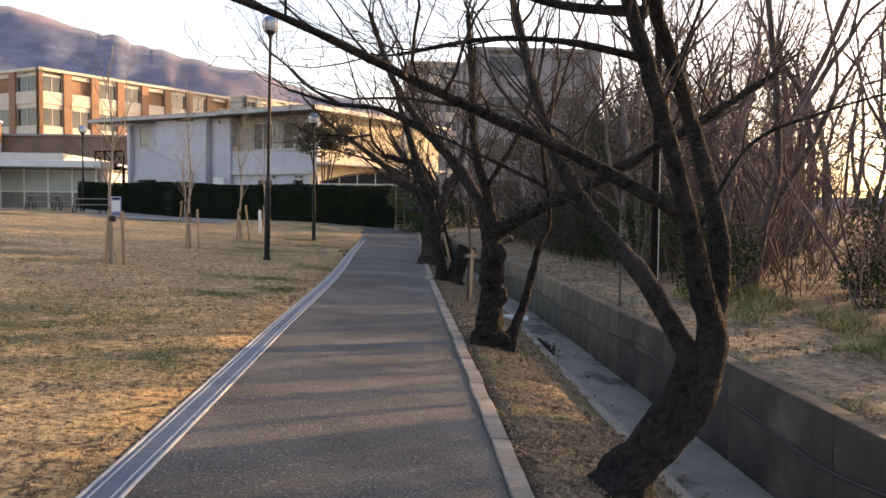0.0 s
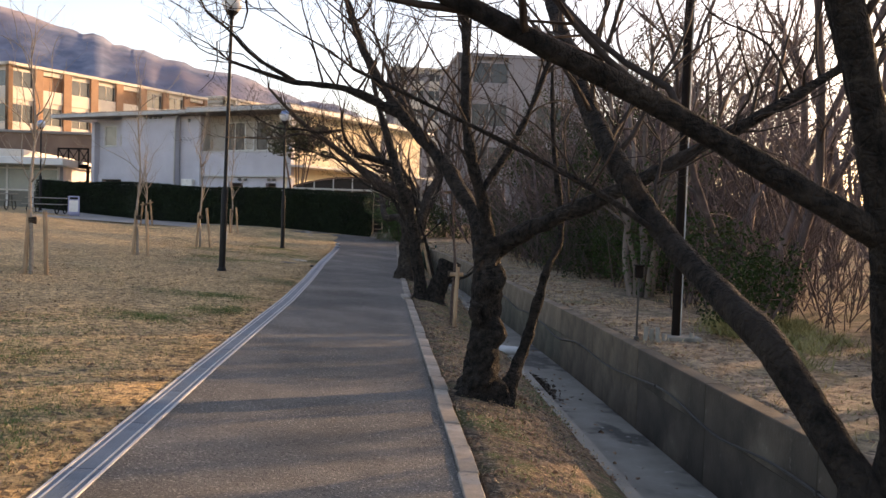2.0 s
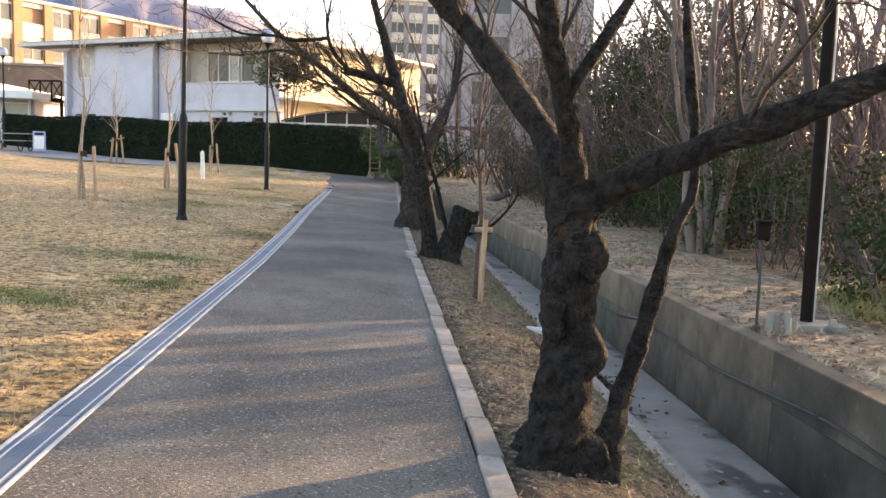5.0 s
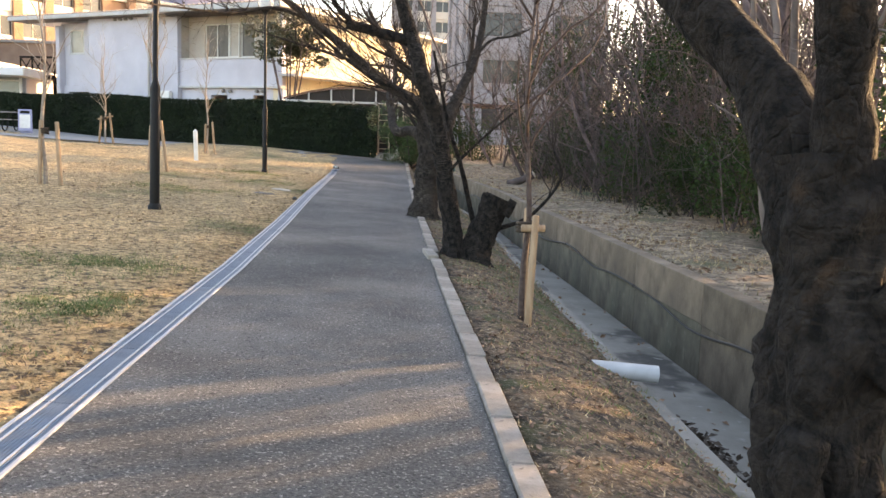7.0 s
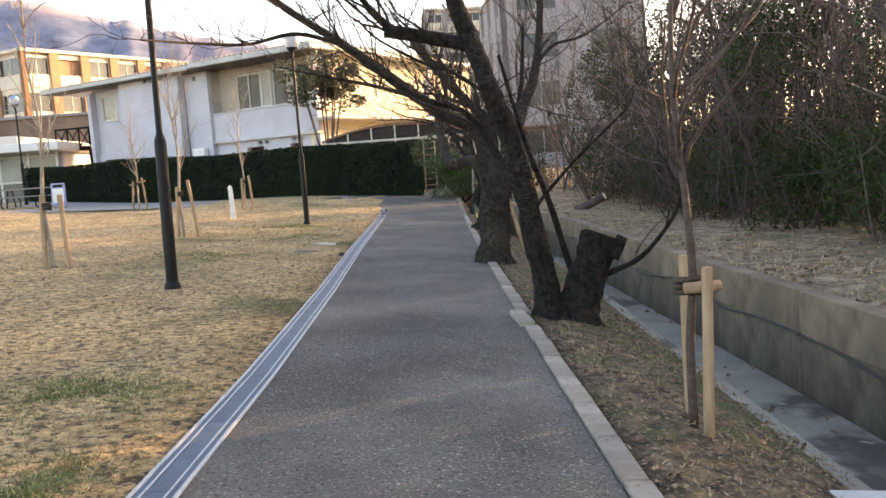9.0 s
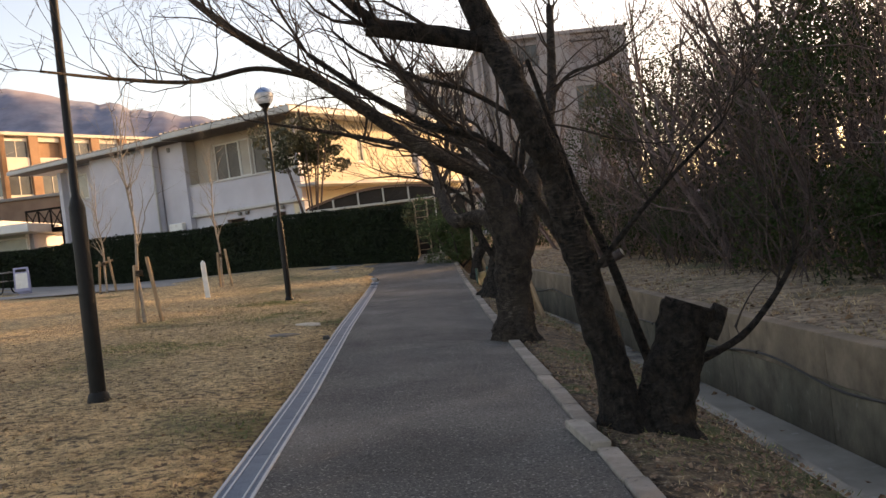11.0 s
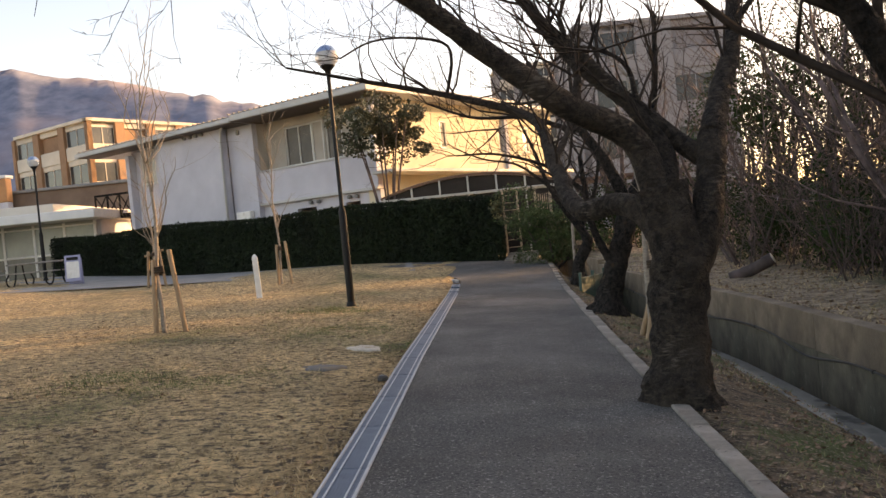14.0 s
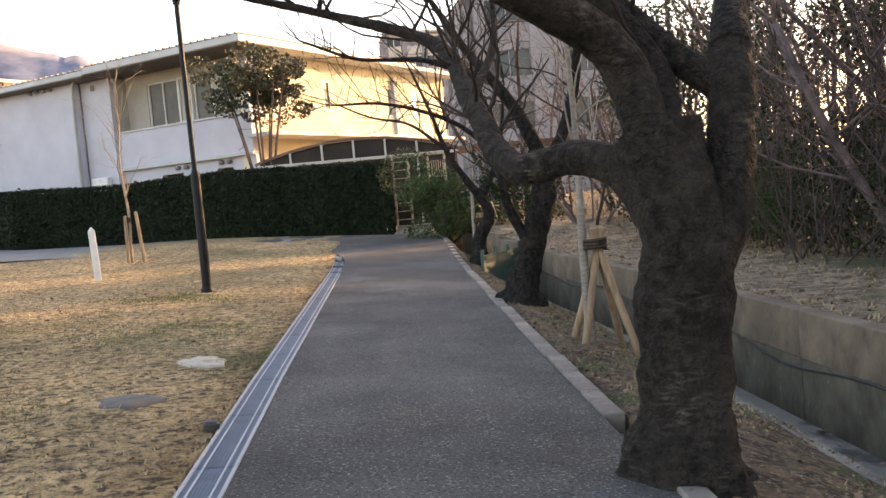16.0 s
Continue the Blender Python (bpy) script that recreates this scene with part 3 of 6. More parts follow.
def white_house():
    A = Vector((-4.8, 46.8, 0))
    ang = math.degrees(math.atan2(0.529, -0.848))
    mf = pose(A.x, A.y, 0, 0, 0, ang) @ Matrix.Diagonal((1, -1, 1, 1))   # u to the far end, v inwards
    ms = pose(A.x, A.y, 0, 0, 0, math.degrees(math.atan2(0.848, 0.529)))  # along the sunlit side
    ob = empty("house", (A.x, A.y, 0.5), "two-storey pale rendered house with a low overhanging roof", "house")
    P = lambda o: part(o, ob)
    # right part of the front, set back a little
    holes = [(3.55, 5.0, 4.5, 6.05), (2.0, 2.85, 4.5, 6.05)]
    m1 = mf @ pose(0, 0.7, 0)
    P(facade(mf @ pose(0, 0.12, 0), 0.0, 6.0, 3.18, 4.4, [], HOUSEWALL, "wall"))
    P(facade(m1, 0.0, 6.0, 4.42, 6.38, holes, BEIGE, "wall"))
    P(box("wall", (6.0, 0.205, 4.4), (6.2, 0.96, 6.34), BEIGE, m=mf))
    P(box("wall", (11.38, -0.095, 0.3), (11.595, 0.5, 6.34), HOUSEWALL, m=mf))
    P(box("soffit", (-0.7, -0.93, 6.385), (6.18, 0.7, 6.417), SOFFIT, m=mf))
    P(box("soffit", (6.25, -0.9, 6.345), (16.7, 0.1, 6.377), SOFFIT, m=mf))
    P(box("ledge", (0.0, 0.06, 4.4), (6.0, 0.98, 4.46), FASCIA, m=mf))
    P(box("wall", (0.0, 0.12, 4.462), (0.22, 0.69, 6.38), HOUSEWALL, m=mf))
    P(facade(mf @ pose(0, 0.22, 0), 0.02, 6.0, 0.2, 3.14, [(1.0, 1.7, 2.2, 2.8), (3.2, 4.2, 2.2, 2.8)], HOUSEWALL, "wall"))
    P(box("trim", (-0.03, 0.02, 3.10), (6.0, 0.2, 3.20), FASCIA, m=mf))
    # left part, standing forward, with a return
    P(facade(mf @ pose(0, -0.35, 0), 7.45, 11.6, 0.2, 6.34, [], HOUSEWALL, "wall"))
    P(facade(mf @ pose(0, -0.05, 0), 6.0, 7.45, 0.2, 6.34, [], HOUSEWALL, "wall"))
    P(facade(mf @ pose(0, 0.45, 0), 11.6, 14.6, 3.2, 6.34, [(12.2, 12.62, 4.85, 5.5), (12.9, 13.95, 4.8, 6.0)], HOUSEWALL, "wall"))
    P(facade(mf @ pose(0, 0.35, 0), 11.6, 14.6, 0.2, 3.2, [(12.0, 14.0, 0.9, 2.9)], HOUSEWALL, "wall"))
    for u0, u1, z0, z1, n in ((3.55, 5.0, 4.5, 6.05, 2), (2.0, 2.85, 4.5, 6.05, 1)):
        window(ob, m1 @ pose(0, 0.06, 0), u0 + 0.01, u1 - 0.01, z0 + 0.01, z1 - 0.01, MIDWIN, n)
    window(ob, m1 @ pose(0, -0.02, 0), 2.9, 3.5, 4.52, 6.05, PALEWIN, 1)
    for u0, u1, z0, z1 in ((12.21, 12.61, 4.86, 5.49), (12.91, 13.94, 4.81, 5.99)):
        window(ob, mf @ pose(0, 0.49, 0), u0, u1, z0, z1, PALEWIN, 1)
    # far end and back
    P(facade(mf @ pose(14.6, 0.1, 0, 0, 0, 90) @ pose(0, 0, 0), 0.0, 9.0, 0.2, 6.2, [], HOUSEWALL, "wall"))
    P(box("wall", (0, 9.0, 0.2), (14.6, 9.25, 6.2), HOUSEWALL, m=mf))
    # sunlit side, with the sun's warmth also in its render colour
    sh = [(4.3, 4.75, 4.65, 5.75), (8.6, 9.0, 4.6, 5.75), (10.6, 11.2, 4.6, 5.75)]
    P(facade(ms @ pose(0, 0.12, 0), 0.12, 13.4, 3.75, 6.5, sh, SUNWALL, "wall"))
    P(facade(ms @ pose(0, 0.3, 0), 0.2, 13.4, 0.2, 3.7, [(3, 5, 0.3, 2.5), (7, 9, 0.3, 2.5)], SUNWALL, "wall"))
    for u0, u1, z0, z1 in sh:
        window(ob, ms @ pose(0, 0.16, 0), u0 + 0.01, u1 - 0.01, z0 + 0.01, z1 - 0.01, DARKWIN if u0 < 5 else PALEWIN, 1)
    # roof: two thin slabs with a fascia, ribs on top
    bm = bmesh.new()
    add_box(bm, (-0.75, -0.95, 6.42), (6.2, 9.6, 6.64), mf, 0.02)
    add_box(bm, (6.22, -0.95, 6.38), (16.9, 9.6, 6.56), mf, 0.02)
    P(from_bm("eaves", bm, FASCIA))
    for s in range(58):
        u = -0.7 + 0.3 * s
        piece("roof_rib", (u, -1.0, 6.645 if u < 6.2 else 6.565), (u + 0.07, 4.5, 6.71 if u < 6.2 else 6.63), ROOF, ob, mf)
    bm = bmesh.new()
    add_box(bm, (-0.7, -0.9, 6.655), (6.15, 9.5, 6.68), mf)
    add_box(bm, (6.25, -0.9, 6.575), (16.8, 9.5, 6.6), mf)
    P(from_bm("roof", bm, ROOF))
    bm = bmesh.new()
    add_box(bm, (-0.3, -0.75, 6.44), (13.8, -0.05, 6.6), ms @ pose(0, 0.1, 0), 0.02)
    add_box(bm, (0.0, -0.9, 3.62), (13.5, 0.12, 3.74), ms, 0.015)
    P(from_bm("eaves", bm, FASCIA))
    # rain pipe, vent hoods, wall lamp, meter boxes
    t = Tubes()
    t.add([mf @ Vector(p) for p in ((7.2, -0.5, 6.35), (7.42, -0.42, 6.2), (7.46, -0.43, 5.8), (7.46, -0.43, 0.6))], [0.055] * 4, 8)
    P(t.done("rain_pipe", FASCIA))
    for k in range(4):
        u = 8.5 + 0.36 * k
        piece("vent_hood", (u, -0.5, 6.2), (u + 0.2, -0.34, 6.36), ROOF, ob, mf, 0.05)
    for u in (1.0, 1.35, 2.9, 3.3):
        piece("vent_hood", (u, 0.05, 2.9), (u + 0.18, 0.24, 3.04), ROOF, ob, mf, 0.05)
    piece("wall_lamp", (6.7, -0.16, 6.0), (6.85, -0.04, 6.2), ROOF, ob, mf, 0.03)
    bm = bmesh.new()
    add_box(bm, (6.3, -0.3, 2.4), (7.1, -0.06, 2.95), mf, 0.03)
    P(from_bm("meter_box", bm, WHITEPAINT))


white_house()


# ---------------------------------------------------------------- brown office block, grey block, tower, low glazed hall
def block(name, origin, ang, length, depth, height, base, mats, label, floors, bays, bay_w, pier=1.2, pane=DARKWIN, sash=PALECON):
    """A flat-roofed building: piers, pale floor bands and recessed windows on its long face and one end."""
    ob = empty(name, (origin[0], origin[1], base), label, "building")
    m = pose(origin[0], origin[1], 0, 0, 0, ang)
    body, band = mats
    part(box("wall", (0.6, 0.6, base), (length - 0.2, depth, height - 0.9), body, m=m, bevel=0.02), ob)
    fh = (height - base) / floors
    for side in (0, 1):
        q = m if side == 0 else m @ pose(0, depth, 0, 0, 0, -90)
        n = bays if side == 0 else max(2, int(depth / bay_w))
        full = length if side == 0 else depth
        w = full / n
        for i in range(n + 1):
            c = i * w
            piece("pier", (max(0.0, c - pier / 2), 0.0, base), (min(full, c + pier / 2), 0.58, height - 0.25), body, ob, q, 0.03)
        bm = bmesh.new()
        ww, z0, z1 = w - pier, fh * 0.36, fh * 0.86
        add_box(bm, (0, 0.3, z1), (ww, 0.57, fh), None, 0.02)
        for j in range(3):
            c = ww * j / 2
            add_box(bm, (max(0, c - 0.05), 0.36, z0), (min(ww, c + 0.05), 0.46, z1))
        proto = None
        for k in range(floors):
            z = base + fh * k
            for i in range(n):
                a, b = i * w + pier / 2, (i + 1) * w - pier / 2
                piece("floor_band", (a, 0.16, z), (b, 0.56, z + z0), band, ob, q, 0.02)
                if k == floors - 1 and i % 3 == 1:
                    continue
                piece("pane", (a, 0.42, z + z0), (b, 0.5, z + z1), pane, ob, q, 0.0)
                if proto is None:
                    fr = from_bm("window_frame", bm, sash)
                    proto = fr.data
                else:
                    fr = new("window_frame", proto)
                fr.parent, fr.matrix_parent_inverse = ob, ob.matrix_world.inverted()
                fr.matrix_basis = q @ pose(a, 0, z)
        piece("parapet", (-0.1 if side == 0 else 0.72, -0.1, height - 0.25), (full + 0.1, 0.7, height + 0.12), band, ob, q, 0.03)
    part(box("roof", (0.3, 0.3, height - 0.85), (length, depth, height - 0.3), band, m=m), ob)
    return ob


block("office_block", (-44.7, 108.9), math.degrees(math.atan2(0.848, 0.529)), 33.0, 16.0, 17.8, 1.0, (BRICKTILE, PALECON), "brown brick-tiled office block with pale floor bands", 4, 8, 4.1)
block("office_block", (-25.5, 140.0), math.degrees(math.atan2(0.848, 0.529)), 14.0, 10.0, 18.6, 1.0, (PALECON, PALECON), "pale concrete office block behind the brick one", 5, 4, 3.5)
block("grey_building", (7.4, 95.0), 3, 14.0, 18.0, 18.6, 0.3, (GREYCON, GREYCON), "plain grey concrete block behind bare trees", 4, 2, 6.0, 3.2, DARKWIN, GREYCON)
block("tower", (0.5, 150.0), 5, 9.0, 9.0, 26.0, 0.3, (GREYCON, PALECON), "distant pale grey tower block", 8, 3, 3.0, 0.8, DARKWIN)


def low_hall():
    ob = empty("glazed_hall", (-22, 52, 0.9), "long low hall with a pale flat roof and tall glazing", "building")
    P = lambda o: part(o, ob)
    m = pose(-43, 54.0, 0.1, 0, 0, 3)
    P(box("roof", (0, -1.2, 3.5), (24.4, 12, 3.92), WHITETRIM, m=m, bevel=0.03))
    P(box("upper_roof", (0, 1.6, 3.92), (21.3, 12, 4.5), PALECON, m=m, bevel=0.03))
    P(box("core", (0, 0.9, 0.6), (23.8, 11.8, 3.49), HOUSEWALL, m=m))
    for i in range(16):
        u = 23.6 - i * 1.45
        piece("mullion", (u - 0.06, 0.6, 0.7), (u + 0.06, 0.75, 3.49), WHITETRIM, ob, m)
        piece("pane", (u - 1.39, 0.66, 0.72), (u - 0.06, 0.68, 1.98), HALLPANE, ob, m, 0.0)
        piece("blind", (u - 1.39, 0.66, 2.08), (u - 0.06, 0.68, 3.49), HALLBLIND, ob, m, 0.0)
    piece("rail", (0, 0.59, 1.98), (23.6, 0.74, 2.08), WHITETRIM, ob, m), piece("rail", (0, 0.59, 3.28), (23.6, 0.74, 3.36), WHITETRIM, ob, m)
    # dark canopy on a red-brown post
    P(box("canopy", (0, -5.2, 3.2), (18.6, -1.25, 3.46), BROWNPOLE, m=m, bevel=0.02))
    P(box("post", (17.35, -1.7, 0.6), (17.65, -1.45, 3.2), BROWNSTEEL, m=m, bevel=0.02))


low_hall()


def brown_annex():
    ob = empty("annex", (-26, 72, 1.0), "low dark brown annex with a flat roof", "building")
    part(box("wall", (-36, 72, 0.6), (-19, 80, 6.75), BROWNANNEX, bevel=0.03), ob)
    part(box("roof", (-36.2, 71.8, 6.75), (-18.8, 80.2, 6.95), ROOF, bevel=0.03), ob)
    part(box("parapet", (-45, 71.0, 6.2), (-32.4, 71.7, 7.75), TERRACOTTA, bevel=0.03), ob)
    part(box("coping", (-45, 70.9, 7.755), (-32.3, 71.8, 7.95), WHITETRIM, bevel=0.03), ob)
    part(box("lower_wall", (-45, 71.05, 0.6), (-32.4, 71.65, 6.19), HOUSEWALL, bevel=0.03), ob)


BROWNANNEX = material("brown_annex_wall", (0.15, 0.1, 0.075), (0.21, 0.145, 0.11), 0.8, 0.9, 0.2, 30)
TERRACOTTA = material("orange_tile_band", (0.42, 0.2, 0.09), (0.52, 0.26, 0.12), 1.0, 0.8, 0.2, 30)
brown_annex()


# ---------------------------------------------------------------- hills
def hills():
    v, f = [], []
    xs = np.linspace(-1500, 1500, 300)
    for x in xs:
        ridge = line(x, (-1500, 260), (-560, 225), (-430, 204), (-334, 179), (-240, 154), (-142, 129), (-50, 108), (90, 45), (300, 14), (1500, 12))
        h = ridge + 13 * noise.noise(Vector((x * 0.017, 1, 0))) + 6 * noise.noise(Vector((x * 0.06, 4, 0))) + 2 * noise.noise(Vector((x * 0.3, 9, 0)))
        for k in range(13):
            u = k / 11
            y = 620 + 280 * u
            fold = noise.noise(Vector((x * 0.012 + u, u * 2.5, 7))) + 0.4 * noise.noise(Vector((x * 0.035, u * 6, 3)))
            v.append((x * y / 900, y, h * (u ** 0.9 if k < 12 else 0.5) + 14 * fold * u * (1 - u) * 4 * (k < 12)))
    for i in range(299):
        for k in range(12):
            f.append((i * 13 + k, i * 13 + k + 1, i * 13 + k + 14, i * 13 + k + 13))
    tagged(mesh("backdrop", v, f, FORESTHILL, soft=True), "wooded mountain ridge with haze in its colour", "hills", kind="structure")


hills()

# ---------------------------------------------------------------- trees along the path
def sprout(T, start, way, length, r, rng, level_left, droop=0.0, sides=4, kids=3.0):
    """A branch that wanders and forks into finer ones."""
    n = max(3, int(length / 0.14)) if level_left else 3
    p, d, pts = Vector(start), Vector(way).normalized(), [Vector(start)]
    for _ in range(n):
        d = (d + Vector((rng.gauss(0, 0.2), rng.gauss(0, 0.2), rng.gauss(0.05 - droop, 0.16)))).normalized()
        p = p + d * (length / n)
        pts.append(p.copy())
    rad = [r * (1 - 0.72 * i / n) for i in range(n + 1)]
    if level_left <= 0:
        T.spike(pts, r)
        return
    T.add(pts, rad, sides)
    for _ in range(max(1, round(kids * length * rng.uniform(0.7, 1.3)))):
        i = rng.randint(max(1, n // 4), n)
        side = Vector((rng.gauss(0, 1), rng.gauss(0, 1), rng.gauss(0.25, 0.8))).normalized()
        dd = (pts[i] - pts[i - 1]).normalized() * 0.8 + side * 0.75
        sprout(T, pts[i], dd, length * rng.uniform(0.3, 0.6), max(0.0025, rad[i] * rng.uniform(0.4, 0.65)), rng, level_left - 1, droop, max(3, sides - 1), kids * 1.7)


def tree(at, label, trunks, limbs, seed, twigs=4.5, bark=BARK, lumps=0.2, group="cherry trees along the path", flare=True, twig_len=(0.5, 1.3), depth=3):
    """trunks and limbs: (points, first radius, last radius). Fine branches grow from the limbs."""
    rng = random.Random(seed)
    ob = empty("tree", at, label, "tree", group)
    for pts, r0, r1 in trunks:
        q = spline(pts, 0.032)
        rad = [r0 + (r1 - r0) * (i / (len(q) - 1)) for i in range(len(q))]
        grounded = flare and q[0].z < -0.1
        if grounded:
            z0 = q[0].z
            rad = [r * (1 + 0.55 * math.exp(-max(0, p.z - z0 - 0.1) / 0.16)) for r, p in zip(rad, q)]
        T = Tubes()
        T.add(q, rad, 40, lumps, rng, 0.4 if grounded else 0.0)
        part(T.done("trunk", bark), ob)
    F = Tubes()
    for pts, r0, r1 in limbs:
        q = spline(pts, 0.07)
        rad = [r0 + (r1 - r0) * (i / (len(q) - 1)) ** 0.8 for i in range(len(q))]
        T = Tubes()
        T.add(q, rad, 14, lumps * 0.8, rng)
        part(T.done("limb", bark), ob)
        length = sum((b - a).length for a, b in zip(q, q[1:]))
        for _ in range(round(length * twigs)):
            i = rng.randint(len(q) // 4, len(q) - 1)
            d = (q[i] - q[i - 1]).normalized()
            side = Vector((rng.gauss(0, 1), rng.gauss(0, 1), abs(rng.gauss(0.4, 0.8)))).normalized()
            sprout(F, q[i], d * 0.55 + side * 0.9, rng.uniform(*twig_len), min(rad[i] * 0.42, 0.0135), rng, depth, kids=3.0)
        end = (q[-1] - q[-3]).normalized()
        for _ in range(3):
            sprout(F, q[-1], end + Vector((rng.gauss(0, 0.4), rng.gauss(0, 0.4), rng.uniform(0.1, 0.7))), rng.uniform(0.5, 1.0), min(r1 * 0.6, 0.012), rng, depth, kids=4.0)
    if F.v:
        tagged(part(F.done("twigs", TWIG), ob), kind="stuff")
    return ob


L1 = "leaning bare cherry tree with dark cracked bark"
tree((1.2, 5.0, level(1.2, 5.0)), L1,
     [([(1.22, 5.02, -0.35), (1.33, 5.02, -0.1), (1.52, 5.0, 0.12), (1.72, 5.0, 0.36), (1.83, 5.06, 0.68), (1.72, 4.96, 1.05), (1.62, 4.86, 1.35)], 0.135, 0.06),
      ([(1.4, 5.03, 0.02), (1.53, 5.04, 0.22), (1.66, 5.06, 0.45), (1.7, 5.1, 0.62)], 0.12, 0.07)],
     [([(1.62, 4.86, 1.35), (1.5, 4.77, 1.71), (1.28, 4.66, 2.31), (1.05, 4.55, 2.9), (0.8, 4.4, 3.6)], 0.057, 0.03),
      ([(1.76, 5.02, 0.5), (1.58, 5.3, 0.9), (1.5, 5.5, 1.09), (1.34, 6.1, 1.42), (1.11, 6.45, 1.9), (1.03, 7.1, 2.5), (1.0, 7.9, 3.2), (0.9, 8.6, 4.0)], 0.07, 0.028),
      ([(1.58, 4.85, 1.46), (1.35, 4.77, 1.56), (0.88, 4.78, 1.81), (0.39, 4.65, 2.0), (-0.06, 4.6, 2.2), (-0.6, 4.4, 2.42), (-1.2, 4.2, 2.6)], 0.045, 0.014),
      ([(1.78, 5.1, 0.6), (1.88, 5.12, 0.95), (1.86, 5.1, 1.39), (1.82, 5.4, 1.92), (1.64, 5.35, 2.4), (1.45, 5.2, 2.8), (1.3, 5.2, 3.5)], 0.068, 0.035),
      ([(1.36, 6.1, 1.4), (1.0, 6.15, 1.63), (0.53, 6.2, 1.86), (-0.07, 6.2, 2.12)], 0.016, 0.008),
      ([(1.3, 4.7, 2.3), (0.9, 4.8, 2.4), (0.46, 4.9, 2.43), (-0.06, 5.0, 2.35)], 0.024, 0.01),
      ([(1.3, 4.7, 2.55), (0.9, 4.9, 2.62), (0.5, 5.0, 2.75)], 0.035, 0.02),
      ([(1.72, 5.0, 1.4), (2.0, 5.0, 1.86), (2.4, 5.0, 2.05), (2.9, 5.0, 2.2)], 0.014, 0.007)], 11)
L2 = "bare cherry tree with a gnarled dark trunk and spreading limbs"
tree((0.97, 9.95, level(0.97, 9.95)), L2,
     [([(0.95, 9.98, -0.25), (0.96, 9.97, 0.1), (1.0, 9.97, 0.5), (1.0, 10.0, 0.95), (1.02, 10.05, 1.3)], 0.145, 0.125),
      ([(1.06, 9.9, 0.86), (1.12, 9.87, 0.95), (1.07, 9.9, 1.04)], 0.06, 0.05), ([(1.06, 9.9, 0.36), (1.11, 9.87, 0.46), (1.06, 9.9, 0.56)], 0.07, 0.06), ([(0.93, 9.88, 0.55), (0.89, 9.86, 0.64), (0.92, 9.88, 0.72)], 0.06, 0.05),
      ([(1.12, 9.85, -0.22), (1.25, 10.0, 0.0), (1.4, 10.2, 0.3), (1.58, 10.2, 1.0), (1.72, 10.3, 1.35), (1.62, 10.3, 2.2), (1.6, 10.4, 2.9)], 0.055, 0.014)],
     [([(1.0, 10.05, 1.15), (0.93, 10.2, 1.45), (0.65, 10.6, 1.95), (0.2, 11.0, 2.5), (-0.15, 11.4, 3.1), (-0.5, 12.0, 4.1)], 0.092, 0.03),
      ([(0.22, 10.98, 2.46), (-0.3, 11.1, 2.7), (-0.9, 11.2, 2.78), (-1.5, 11.2, 2.95)], 0.052, 0.016),
      ([(1.02, 10.0, 1.2), (0.98, 9.95, 1.45), (0.88, 9.85, 1.78), (0.76, 9.75, 2.25), (0.75, 9.9, 2.9), (0.7, 10.0, 3.7)], 0.07, 0.025),
      ([(0.92, 9.85, 1.7), (1.25, 9.9, 2.25), (1.5, 10.0, 2.9), (1.6, 10.0, 3.5)], 0.035, 0.014),
      ([(1.04, 10.05, 1.15), (1.25, 9.9, 1.32), (1.5, 9.6, 1.48), (1.9, 9.2, 1.7), (2.3, 8.9, 1.95), (3.0, 8.6, 2.4), (3.6, 8.5, 2.8)], 0.085, 0.03),
      ([(0.5, 10.7, 2.1), (0.3, 11.2, 2.5), (0.1, 12.0, 3.0), (-0.1, 12.6, 3.6)], 0.04, 0.015),
      ([(-0.85, 11.2, 2.78), (-1.25, 11.2, 3.0), (-1.52, 11.2, 3.26), (-1.73, 11.2, 3.42)], 0.022, 0.012)], 12, twigs=5.5, lumps=0.42)
L3 = "bare cherry tree with slanting trunk and sawn stump"
